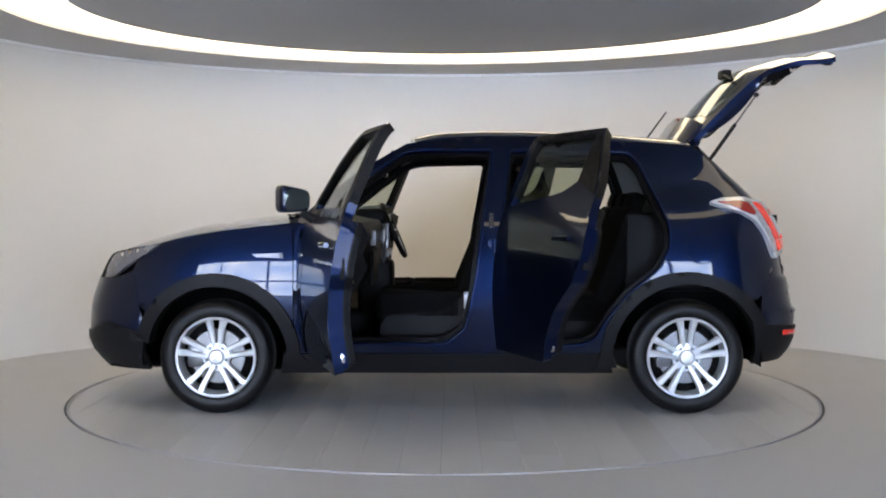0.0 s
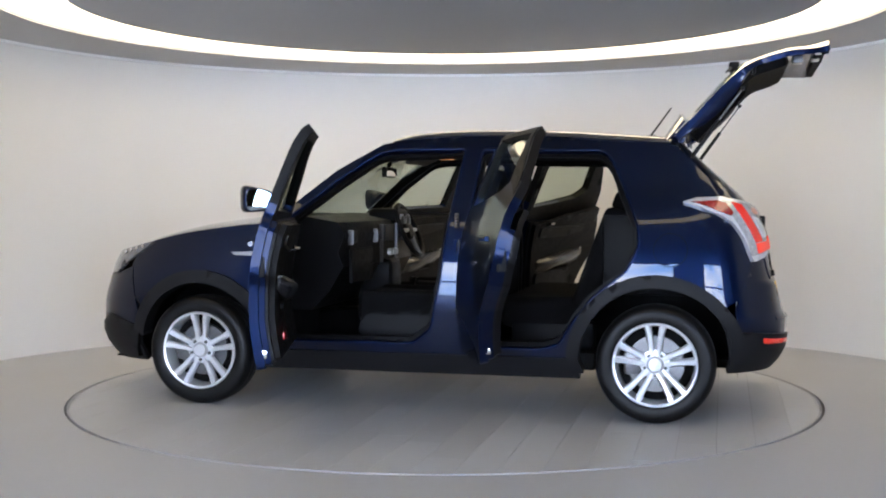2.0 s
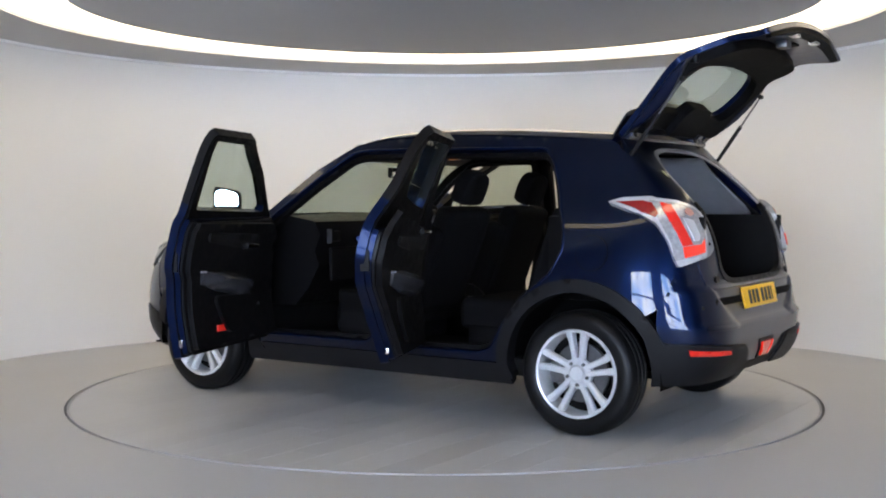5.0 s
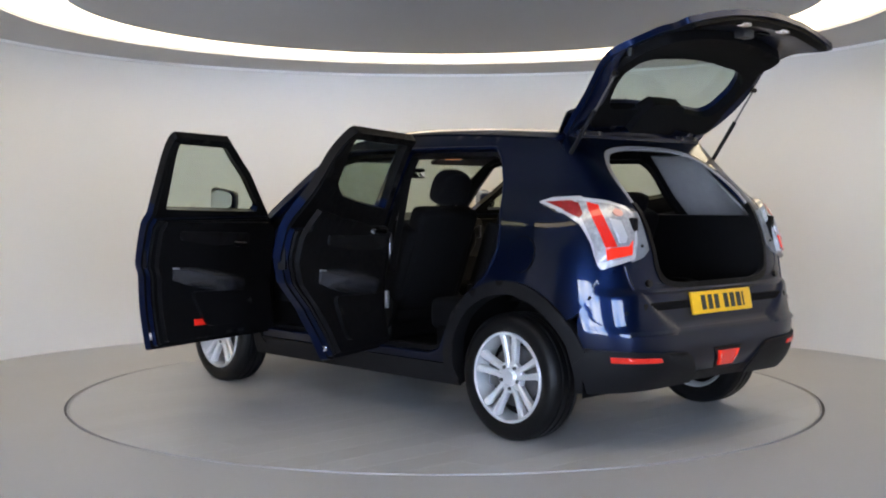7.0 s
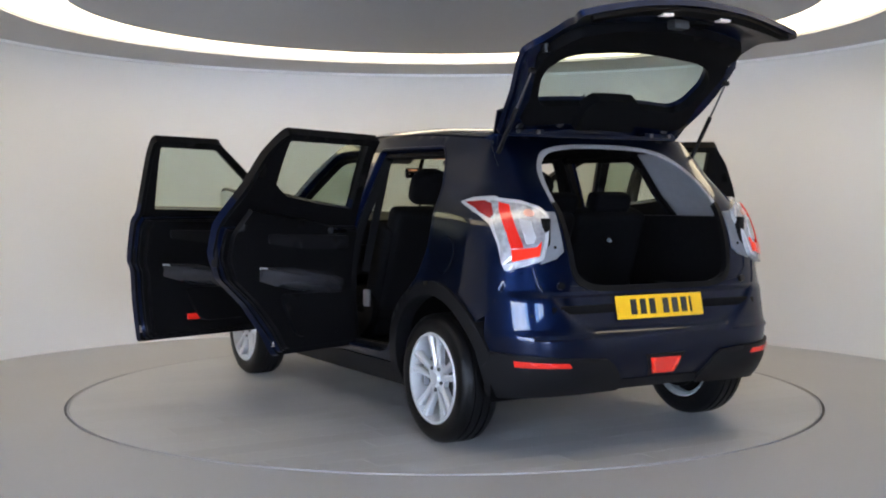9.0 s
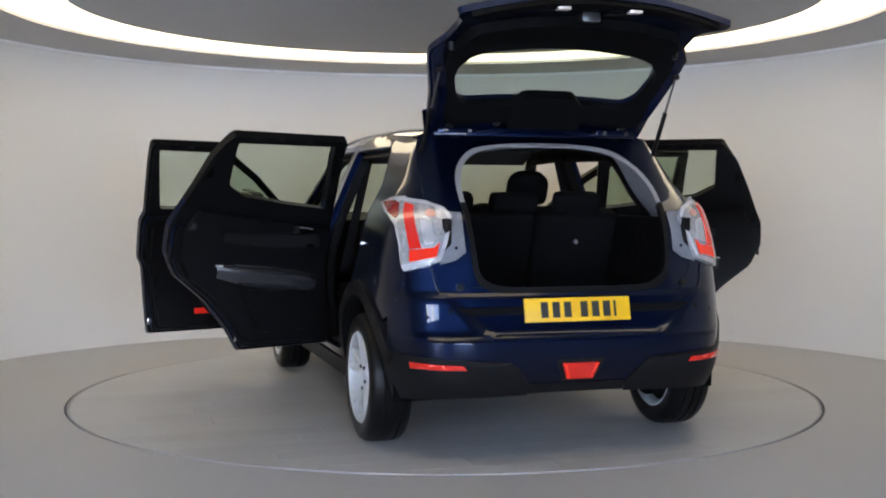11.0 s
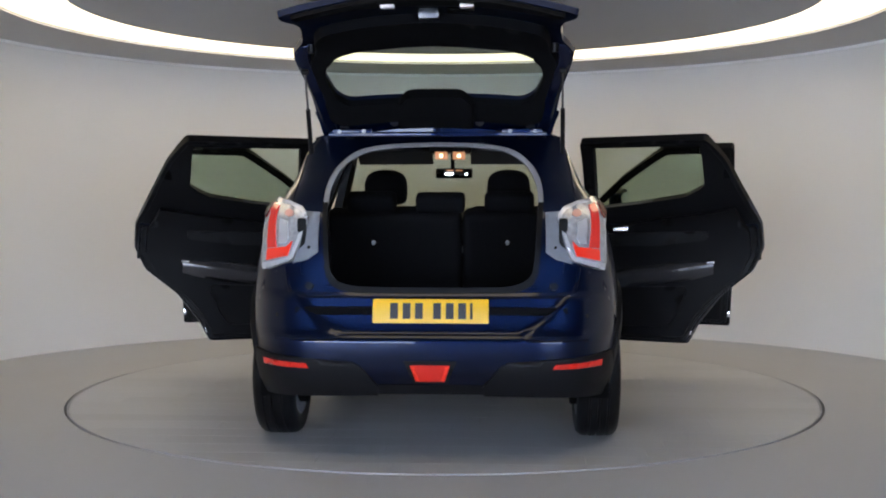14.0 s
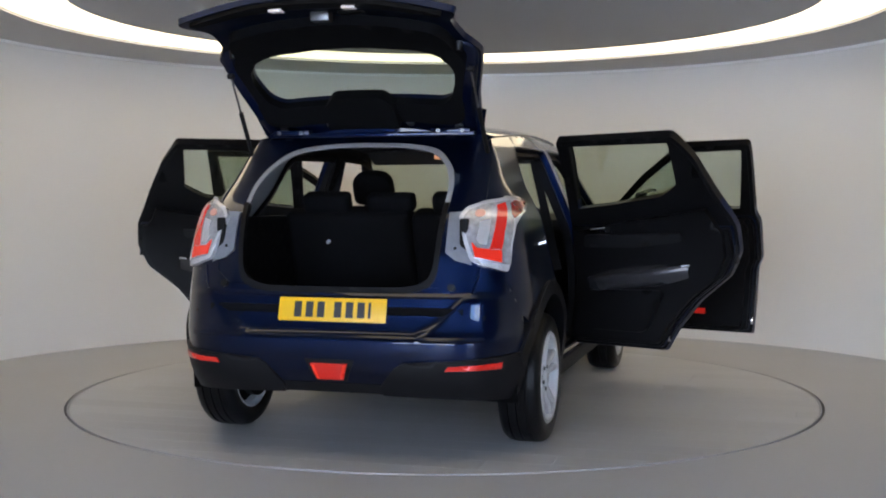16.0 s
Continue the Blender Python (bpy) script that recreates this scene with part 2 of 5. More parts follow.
def build_room():
    bm = bmesh.new()
    rows = []
    for lift in (0, 1):
        for k in range(9):
            f = k / 8
            row = []
            for p, q in zip(base, top):
                v = Vector(p).lerp(Vector(q), f)
                if lift:
                    v += Vector((v.x, v.y * (1 if v.y > 0 else 0), 0)).normalized() * 0.15
                row.append(bm.verts.new(v))
            rows.append(row)
    for blk in (rows[:9], rows[9:]):
        for r1, r2 in zip(blk, blk[1:]):
            for i in range(len(r1) - 1):
                bm.faces.new((r1[i], r1[i + 1], r2[i + 1], r2[i]))
    for i in (0, 8):
        for k in range(len(rows[0]) - 1):
            bm.faces.new((rows[i][k], rows[i][k + 1], rows[i + 9][k + 1], rows[i + 9][k]))
    tagged(part("wall_back", bm, WALLMAT), "warm off-white curved studio wall", "wall", kind="structure")
    # thin white bead where the wall meets the ceiling
    bm = bmesh.new()
    prev = None
    for p in ellipse_wall(0.0, 3.185, 3.085, CEIL - 0.012):
        ring = [bm.verts.new(Vector(p) + Vector((p[0], max(p[1], 0), 0)).normalized() * 0.014 * math.cos(a) + Vector((0, 0, 0.014 * math.sin(a)))) for a in (0.8, 2.4, 3.9, 5.5)]
        if prev:
            for i in range(4):
                bm.faces.new((prev[i], prev[(i + 1) % 4], ring[(i + 1) % 4], ring[i]))
        prev = ring
    tagged(part("trim", bm, mat("bead_paint", (0.85, 0.84, 0.82), 0.3)), "thin white bead along the top of the wall", "trim", kind="structure")
    # ceiling with a round opening, the dark inner disc and the glowing ring between them
    n = 96
    bm = bmesh.new()
    inner = [(2.6 * math.cos(2 * math.pi * k / n), -0.25 + 2.6 * math.sin(2 * math.pi * k / n)) for k in range(n)]
    lows, ups = [], []
    for k in range(n):
        a = 2 * math.pi * k / n
        d = Vector((math.cos(a), math.sin(a)))
        far = min(3.6 / max(abs(d.x), 1e-6), (3.6 if d.y > 0 else 3.1) / max(abs(d.y), 1e-6))
        lows.append((bm.verts.new((inner[k][0], inner[k][1], CEIL)), bm.verts.new((d.x * far, -0.25 + d.y * far, CEIL))))
        ups.append((bm.verts.new((inner[k][0], inner[k][1], CEIL + 0.12)), bm.verts.new((d.x * far, -0.25 + d.y * far, CEIL + 0.12))))
    for k in range(n):
        j = (k + 1) % n
        bm.faces.new((lows[k][0], lows[j][0], lows[j][1], lows[k][1]))
        bm.faces.new((ups[k][0], ups[k][1], ups[j][1], ups[j][0]))
        bm.faces.new((lows[k][0], ups[k][0], ups[j][0], lows[j][0]))
        bm.faces.new((lows[k][1], lows[j][1], ups[j][1], ups[k][1]))
    tagged(part("ceiling", bm, CEILMAT), "grey ceiling with a large round recess", "ceiling", kind="structure")
    bm = bmesh.new()
    bmesh.ops.create_cone(bm, cap_ends=True, segments=n, radius1=2.14, radius2=2.14, depth=0.06, matrix=Matrix.Translation((0, -0.4, CEIL + 0.035)))
    tagged(part("ceiling_disc", bm, CEILMAT), "flat grey round ceiling disc inside the light ring", "ceiling", kind="structure")
    bm = bmesh.new()
    lo = [(bm.verts.new((2.62 * math.cos(t), -0.25 + 2.62 * math.sin(t), CEIL + 0.02)), bm.verts.new((2.10 * math.cos(t), -0.4 + 2.10 * math.sin(t), CEIL + 0.02))) for t in [2 * math.pi * k / n for k in range(n)]]
    hi = [(bm.verts.new(a.co + Vector((0, 0, 0.03))), bm.verts.new(b.co + Vector((0, 0, 0.03)))) for a, b in lo]
    for k in range(n):
        j = (k + 1) % n
        bm.faces.new((lo[k][0], lo[k][1], lo[j][1], lo[j][0]))
        bm.faces.new((hi[k][0], hi[j][0], hi[j][1], hi[k][1]))
        bm.faces.new((lo[k][0], lo[j][0], hi[j][0], hi[k][0]))
        bm.faces.new((lo[k][1], hi[k][1], hi[j][1], lo[j][1]))
    tagged(part("ring_light", bm, RINGMAT), "glowing warm white ring light set in the ceiling", "ceiling light")
    # floor with the round hole for the turntable
    bm = bmesh.new()
    lo = []
    for k in range(n):
        a = 2 * math.pi * k / n
        d = Vector((math.cos(a), math.sin(a)))
        lo.append([bm.verts.new((d.x * r, d.y * r, 0.0)) for r in (2.262, 2.6, 3.4, 5.0, 9.0, 60.0)] + [bm.verts.new((d.x * 2.262, d.y * 2.262, -0.1))])
    for k in range(n):
        p, q = lo[k], lo[(k + 1) % n]
        for i in range(5):
            bm.faces.new((p[i], p[i + 1], q[i + 1], q[i]))
        bm.faces.new((p[0], q[0], q[6], p[6]))
    tagged(part("floor", bm, FLOORMAT), "grey satin studio floor", "floor", kind="structure")
    # front of the hall, behind the camera: a wide opening with mullions and daylight beyond
    HY, HZ, HX = -9.2, 3.6, 6.4
    bm = box((-HX - 0.2, HY - 0.2, -0.05), (-5.3, HY, HZ))
    box((3.7, HY - 0.2, -0.05), (HX + 0.2, HY, HZ), bm=bm)
    box((-1.0, HY - 0.2, -0.05), (1.0, HY, 2.4), bm=bm)
    box((-5.3, HY - 0.2, 2.4), (3.7, HY, HZ), bm=bm)
    tagged(part("wall_front", bm, HALLMAT), "dark grey wall between two wide glazed openings", "wall", kind="structure")
    for nm, x in (("wall_west", -HX - 0.1), ("wall_east", HX + 0.1)):
        tagged(part(nm, box((x - 0.1, HY, -0.05), (x + 0.1, -3.38, HZ)), HALLMAT), "dark grey side wall", "wall", kind="structure")
    bm = box((-3.68, -3.48, CEIL), (3.68, -3.34, HZ))
    box((-HX - 0.2, -3.48, -0.05), (-3.4, -3.36, HZ), bm=bm)
    box((3.4, -3.48, -0.05), (HX + 0.2, -3.36, HZ), bm=bm)
    tagged(part("bulkhead", bm, HALLMAT), "grey bulkhead round the studio mouth", "wall", kind="structure")
    tagged(part("ceiling_front", box((-HX - 0.2, HY - 0.2, HZ), (HX + 0.2, -3.3, HZ + 0.1)), HALLMAT), "dark grey ceiling of the front hall", "ceiling", kind="structure")
    for k, sx in ((1, -1), (2, 1)):
        win = tagged(new("window_%d" % k), "wide glazed shop front with dark mullions", "window", kind="structure")
        end = 5.27 if sx < 0 else 3.67
        for x in (1.03, 1.03 + (end - 1.03) / 3, end - (end - 1.03) / 3, end):
            part("mullion", box((sx * x - 0.018, HY - 0.14, 0.0), (sx * x + 0.018, HY - 0.06, 2.4), 0.006), FRAMEMAT, win)
        for z, h in ((0.03, 0.03), (1.05, 0.06), (2.37, 0.03)):
            part("rail", box((min(sx * 1.03, sx * end), HY - 0.13, z - h), (max(sx * 1.03, sx * end), HY - 0.07, z + h), 0.006), FRAMEMAT, win)
    m = bpy.data.materials.new("sky_backdrop")
    m.use_nodes = True
    nt = m.node_tree
    nt.nodes.remove(nt.nodes["Principled BSDF"])
    em = nt.nodes.new("ShaderNodeEmission")
    tc = nt.nodes.new("ShaderNodeTexCoord")
    ns = nt.nodes.new("ShaderNodeTexNoise")
    ns.inputs["Scale"].default_value, ns.inputs["Detail"].default_value = 0.55, 5
    cr = nt.nodes.new("ShaderNodeValToRGB")
    cr.color_ramp.elements[0].position, cr.color_ramp.elements[0].color = 0.35, (0.24, 0.42, 0.80, 1)
    cr.color_ramp.elements[1].position, cr.color_ramp.elements[1].color = 0.65, (0.97, 0.99, 1.0, 1)
    nt.links.new(tc.outputs["Object"], ns.inputs["Vector"])
    nt.links.new(ns.outputs["Fac"], cr.inputs[0])
    nt.links.new(cr.outputs[0], em.inputs[0])
    em.inputs[1].default_value = SKY_GLOW
    nt.links.new(em.outputs[0], nt.nodes["Material Output"].inputs[0])
    bm = box((-14, -12.1, -0.5), (14, -12.0, 7))
    tagged(part("backdrop", bm, m), "cloudy sky beyond the shop front", "sky", kind="structure")


# ---------------------------------------------------------------- turntable
def build_turntable():
    tt = tagged(new("turntable"), "round grey turntable disc flush with the floor", "turntable")
    bm = bmesh.new()
    n = 128
    bmesh.ops.create_cone(bm, cap_ends=True, segments=n, radius1=2.236, radius2=2.236, depth=0.08, matrix=Matrix.Translation((0, 0, -0.0435)))
    part("disc", bm, SEAM, tt)
    # vinyl planks, cut to the circle
    circle = [(2.235 * math.cos(2 * math.pi * k / n), 2.235 * math.sin(2 * math.pi * k / n)) for k in range(n)]
    rnd = random.Random(4)
    wide, long, gap = 0.185, 1.22, 0.0007
    for i in range(-13, 13):
        shift = rnd.random() * long
        for k in range(-3, 3):
            x0, x1 = i * wide + gap, (i + 1) * wide - gap
            y0, y1 = k * long + shift + gap, (k + 1) * long + shift - gap
            poly = [(x0, y0), (x1, y0), (x1, y1), (x0, y1)]
            for a, b in zip(circle, circle[1:] + circle[:1]):
                ex, ey = b[0] - a[0], b[1] - a[1]
                out = []
                for p, q in zip(poly, poly[1:] + poly[:1]):
                    dp, dq = ex * (p[1] - a[1]) - ey * (p[0] - a[0]), ex * (q[1] - a[1]) - ey * (q[0] - a[0])
                    if dp >= 0:
                        out.append(p)
                    if (dp >= 0) != (dq >= 0):
                        t = dp / (dp - dq)
                        out.append((p[0] + (q[0] - p[0]) * t, p[1] + (q[1] - p[1]) * t))
                poly = out
                if not poly:
                    break
            if len(poly) < 3:
                continue
            me = bpy.data.meshes.new("plank")
            m = len(poly)
            me.from_pydata([(x, y, 0.0) for x, y in poly] + [(x, y, -0.003) for x, y in poly], [], [list(range(m))] + [[(j + 1) % m, j, j + m, (j + 1) % m + m] for j in range(m)])
            link_mesh("plank", me, PLANKMAT, tt)
    bm = bmesh.new()
    rings = []
    for k in range(n):
        a = 2 * math.pi * k / n
        rings.append([bm.verts.new((r * math.cos(a), r * math.sin(a), z)) for r, z in ((2.238, -0.05), (2.238, 0.001), (2.241, 0.003), (2.2445, 0.003), (2.246, 0.0015), (2.246, -0.05))])
    for k in range(n):
        p, q = rings[k], rings[(k + 1) % n]
        for i in range(6):
            bm.faces.new((p[i], p[(i + 1) % 6], q[(i + 1) % 6], q[i]))
    part("edge_ring", bm, SILVER, tt, "thin steel edge of the turntable")
    return tt


# ---------------------------------------------------------------- the car's surface
W = smooth_curve([(0.18, 0.78), (0.30, 0.838), (0.42, 0.862), (0.54, 0.880), (0.62, 0.887), (0.70, 0.886), (0.80, 0.880), (0.87, 0.873), (0.95, 0.858), (1.04, 0.836), (1.10, 0.815), (1.30, 0.735), (1.46, 0.665), (1.52, 0.625), (1.57, 0.56)])
XF = smooth_curve([(0.18, 1.98), (0.28, 2.08), (0.38, 2.14), (0.56, 2.13), (0.67, 2.10), (0.84, 2.03), (0.92, 1.96), (1.0, 1.88), (1.1, 1.80)])
XR = smooth_curve([(0.20, -1.72), (0.28, -1.86), (0.34, -1.915), (0.42, -1.95), (0.52, -1.957), (0.565, -1.957), (0.59, -1.943), (0.76, -1.910), (0.82, -1.898), (0.95, -1.875), (1.1, -1.82), (1.2, -1.745), (1.35, -1.585), (1.5, -1.42), (1.58, -1.33)])
FX, FY, FN, FL = 1.0, 0.25, 2.9, 1.35
RX, RY, RN, RL = -1.40, 0.42, 2.8, 0.75
UF, UR = FX + FL + FY, RX - RL - RY


def half_width(x, z):
    w = W(z)
    if z > 1.12:
        t = min(max((-x - 0.4) / 1.1, 0), 1)
        w -= 0.045 * t * t * (3 - 2 * t) * min((z - 1.12) / 0.14, 1)
    return w


def body(u, z):
    """Left half of the car's outer surface; u runs along the flank and round the corners to the middle of nose and tail."""
    if RX <= u <= FX:
        return Vector((u, half_width(u, z), z))
    if u > FX:
        a = XF(z) - FX
        f = (u - FX) / FL
        w = half_width(FX, z)
        if f >= 1:
            return Vector((FX + a, max(UF - u, -0.02), z))
        p = f * math.pi / 2
        return Vector((FX + a * math.sin(p) ** (2 / FN), FY + (w - FY) * math.cos(p) ** (2 / FN), z))
    a = RX - XR(z)
    f = (RX - u) / RL
    w = half_width(RX, z)
    if f >= 1:
        y, x = max(u - UR, -0.02), RX - a
    else:
        p = f * math.pi / 2
        s = math.sin(p) ** (2 / RN)
        x, y = RX - a * s, RY + (w - RY) * math.cos(p) ** (2 / RN)
    return Vector((x, y, z))


def ux(x, z):
    if RX <= x <= FX:
        return x
    if x > FX:
        q = min((x - FX) / max(XF(z) - FX, 1e-3), 1)
        return FX + FL * math.asin(q ** (FN / 2)) / (math.pi / 2)
    q = min((RX - x) / max(RX - XR(z), 1e-3), 1)
    return RX - RL * math.asin(q ** (RN / 2)) / (math.pi / 2)


def uy(y, z):
    """u of the point of the tail at that y."""
    if y <= RY:
        return UR + y
    q = min((y - RY) / (half_width(RX, z) - RY), 1)
    return RX - RL * math.acos(q ** (RN / 2)) / (math.pi / 2)


def P(*pts):
    """Points (x, z), or ("y", y, z) on the tail, in the surface's own coordinates."""
    return [(uy(p[1], p[2]), p[2]) if p[0] == "y" else (ux(p[0], p[1]), p[1]) for p in pts]


def flank(s):
    return lambda u, z: (lambda p: Vector((p.x, s * p.y, p.z)))(body(u, z))


def tail(a, z):
    p = body(UR + abs(a), z)
    return Vector((p.x, p.y if a >= 0 else -p.y, z))


def nose(a, z):
    p = body(UF - abs(a), z)
    return Vector((p.x, p.y if a >= 0 else -p.y, z))


def T(*pts):
    """Points of the left half of the tail as (a, z), and their mirror images."""
    left = [(uy(y, z) - UR, z) for y, z in pts]
    return left + [(-a, z) for a, z in reversed(left)]


def arc(cx, cz, r, a0, a1, n=20):
    return [(cx + r * math.cos(radians(a0 + (a1 - a0) * k / n)), cz + r * math.sin(radians(a0 + (a1 - a0) * k / n))) for k in range(n + 1)]


BON = smooth_curve([(0.80, 1.115), (1.13, 1.085), (1.39, 1.05), (1.68, 0.985), (1.90, 0.915), (2.05, 0.85)])
ROOF = smooth_curve([(-1.42, 1.525), (-1.15, 1.545), (-0.66, 1.575), (-0.27, 1.585), (0.05, 1.575), (0.20, 1.545), (0.30, 1.50)])
WHEEL_Z, WHEEL_R = 0.315, 0.316


def edge_z(x):
    """Height of the upper edge of the front wing."""
    return BON(x) - 0.055


# ---------------------------------------------------------------- parts of the car
def build_wheel(car, x, y, s):
    hub = new("wheel")
    hub.parent = car
    hub.matrix_local = pose(x, y, WHEEL_Z, 0, 0, 0 if s > 0 else 180)
    w = 0.105
    prof = [(0.221, -w + 0.012), (0.262, -w), (0.295, -w + 0.008), (0.311, -w + 0.028), (0.316, -0.05), (0.309, -0.048), (0.309, -0.040), (0.316, -0.038), (0.3165, -0.008), (0.309, -0.006), (0.309, 0.006), (0.3165, 0.008), (0.316, 0.038), (0.309, 0.040), (0.309, 0.048), (0.316, 0.05), (0.311, w - 0.028), (0.297, w - 0.010), (0.285, w - 0.004), (0.262, w), (0.240, w - 0.004), (0.230, w - 0.006), (0.221, w - 0.014)]
    part("tyre", revolve(prof, 72), RUBBER, hub, angle=50)
    prof = [(0.226, w - 0.012), (0.220, w - 0.003), (0.209, w - 0.006), (0.205, w - 0.03), (0.196, -w + 0.03), (0.215, -w + 0.01), (0.223, -w + 0.014), (0.211, 0.0)]
    part("rim", revolve(prof, 64), ALLOY, hub, "bright silver alloy rim")
    for k in range(5):
        base_a = 90 + 72 * k
        for d in (-1, 1):
            bm = bmesh.new()
            secs = []
            for r, off, hw, yo, th in ((0.045, 0.016, 0.015, w - 0.030, 0.035), (0.10, 0.0225, 0.0145, w - 0.026, 0.035), (0.16, 0.031, 0.0165, w - 0.018, 0.035), (0.211, 0.043, 0.022, w - 0.010, 0.04)):
                ring = []
                for du, dy in ((-1, -1), (-1, -0.25), (-0.55, 0), (0.55, 0), (1, -0.25), (1, -1)):
                    ring.append((r, off * d + du * hw, yo + dy * th))
                secs.append(ring)
            rot = Matrix.Rotation(radians(-base_a), 3, "Y")
            vs = [[bm.verts.new(rot @ Vector((a, c, b))) for a, b, c in ring] for ring in secs]
            for p, q in zip(vs, vs[1:]):
                for i in range(6):
                    bm.faces.new((p[i], p[(i + 1) % 6], q[(i + 1) % 6], q[i]))
            bm.faces.new(vs[0])
            bm.faces.new(vs[-1])
            part("spoke", bm, ALLOY, hub, angle=25)
        a = radians(base_a + 36)
        c = Vector((0.057 * math.cos(a), 0, 0.057 * math.sin(a)))
        part("wheel_nut", rod(c + Vector((0, w - 0.04, 0)), c + Vector((0, w - 0.022, 0)), 0.011, 0.009, 6), STEEL, hub)
    part("hub", revolve([(0.001, w - 0.06), (0.078, w - 0.06), (0.078, w - 0.034), (0.045, w - 0.03), (0.040, w - 0.022), (0.034, w - 0.016), (0.001, w - 0.014)], 40, False), ALLOY, hub)
    part("brake_disc", revolve([(0.05, 0.01), (0.150, 0.01), (0.150, 0.032), (0.05, 0.032)], 40), STEEL, hub)
    part("caliper", box((0.075, -0.01, -0.06), (0.165, 0.055, 0.06), 0.015), STEEL, hub)
    part("backing_plate", revolve([(0.001, -0.03), (0.20, -0.03), (0.20, -0.01), (0.001, -0.01)], 40, False), DARK, hub)
    return hub


def build_shell(car):
    for s, sg in ((1, -1), (-1, 1)):
        fl = flank(s)
        # side frame with the two door openings
        roof_edge = [(x, ROOF(x) - 0.045) for x in (0.13, 0.0, -0.27, -0.5, -0.66, -0.9, -1.15, -1.36)]
        outline = [(0.865, 0.32), (0.868, 0.7), (0.868, 1.045), (0.80, 1.12), (0.51, 1.355), (0.25, 1.505)] + roof_edge + [(-1.46, 1.41), (-1.60, 1.27), (-1.71, 1.175)]
        pts = P(*outline) + P(("y", 0.60, 1.14), ("y", 0.60, 0.85), (-1.80, 0.82), (-1.72, 0.66))
        pts += P(*arc(-1.3, WHEEL_Z, 0.42, 138, 3)) + P((-0.87, 0.32))
        front_ap = rounded([(0.18, 1.468), (-0.235, 1.468), (-0.175, 1.05), (-0.135, 0.73), (-0.08, 0.47), (0.03, 0.385), (0.80, 0.385), (0.845, 0.43), (0.845, 1.02), (0.74, 1.105), (0.50, 1.30), (0.27, 1.452)], 0.03)
        rear_ap = rounded([(-0.33, 1.465), (-1.0, 1.455), (-1.06, 1.39), (-1.14, 1.21), (-1.205, 1.05), (-1.21, 0.93), (-1.15, 0.81), (-0.97, 0.66), (-0.86, 0.52), (-0.79, 0.405), (-0.70, 0.375), (-0.285, 0.375), (-0.262, 0.42), (-0.27, 0.75), (-0.275, 1.04)], 0.03)
        panel("side_frame", pts, fl, PAINT, car, [P(*front_ap), P(*rear_ap)], 0.055, 0, 0.04, sg, inner_mat=TRIM, rim_mat=EDGE)
        # rubber seals round the openings
        for ap in (front_ap, rear_ap):
            c = np.mean(ap, 0)
            outer = [tuple(np.array(p) + (c - p) / np.linalg.norm(c - p) * 0.004) for p in ap]
            inner = [tuple(np.array(p) + (c - p) / np.linalg.norm(c - p) * 0.03) for p in ap]
            panel("door_seal", P(*outer), fl, TRIM, car, [P(*inner)], 0.035, -0.035, 0.05, sg)
            # rolled painted edge of the opening
            line = [Vector(fl(*q)) for q in P(*densify(ap, 0.03))]
            bm = bmesh.new()
            rows = []
            for k, q in enumerate(line):
                along = (line[(k + 1) % len(line)] - line[k - 1]).normalized()
                up = along.cross(Vector((0, s, 0))).normalized()
                rows.append([bm.verts.new(q + up * 0.009 * math.cos(2 * math.pi * m / 8) + Vector((0, s * (0.006 * math.sin(2 * math.pi * m / 8) - 0.004), 0))) for m in range(8)])
            for q, w in zip(rows, rows[1:] + rows[:1]):
                for m in range(8):
                    bm.faces.new((q[m], q[(m + 1) % 8], w[(m + 1) % 8], w[m]))
            part("opening_edge", bm, EDGE, car, "rolled blue edge of the door opening", angle=70)
        # hinges on the pillars and the cable gaiter to the rear door
        for hx, hy in ((0.835, 0.845), (-0.235, 0.850)):
            for hz in (0.58, 0.93):
                part("hinge_leaf", box((hx - 0.03, s * hy - 0.014, hz - 0.035), (hx + 0.03, s * hy + 0.014, hz + 0.035), 0.006), EDGE, car)
                part("hinge_pin", rod((hx, s * (hy + 0.022), hz - 0.04), (hx, s * (hy + 0.022), hz + 0.04), 0.010, seg=10), EDGE, car)
        for k in range(5):
            part("gaiter_fold", rod((-0.222, s * 0.845, 1.03 + 0.017 * k), (-0.222, s * 0.845, 1.042 + 0.017 * k), 0.013, 0.010, 12), STEEL, car)
        # front wing
        wing = [(0.873, 0.36), (0.873, 1.045)] + [(x, edge_z(x)) for x in (0.92, 1.0, 1.13, 1.3, 1.45, 1.6, 1.68)] + [(1.78, 0.80), (1.76, 0.62)]
        panel("front_wing", P(*wing) + P(*arc(1.3, WHEEL_Z, 0.41, 30, 172)), fl, PAINT, car, (), 0.012, 0, 0.04, sg)
        badge = [(0.925, 0.862), (1.075, 0.868), (1.10, 0.885), (0.93, 0.892)]
        panel("wing_badge", P(*badge), fl, SILVER, car, (), 0.01, 0.006, 0.03, sg, "bright chrome wing badge")
        # wheel-arch cladding and sill
        a = P(*arc(1.3, WHEEL_Z, 0.465, 14, 178)) + P((0.80, 0.30), (0.93, 0.30)) + P(*arc(1.3, WHEEL_Z, 0.392, 178, 10))
        panel("arch_cladding", a, fl, CLAD, car, (), 0.085, 0.018, 0.04, sg, "black plastic wheel-arch cladding")
        a = P(*arc(-1.3, WHEEL_Z, 0.475, 160, 2)) + P((-0.80, 0.26), (-0.92, 0.26)) + P(*arc(-1.3, WHEEL_Z, 0.408, 2, 165))
        panel("arch_cladding", a, fl, CLAD, car, (), 0.085, 0.018, 0.04, sg, "black plastic wheel-arch cladding")
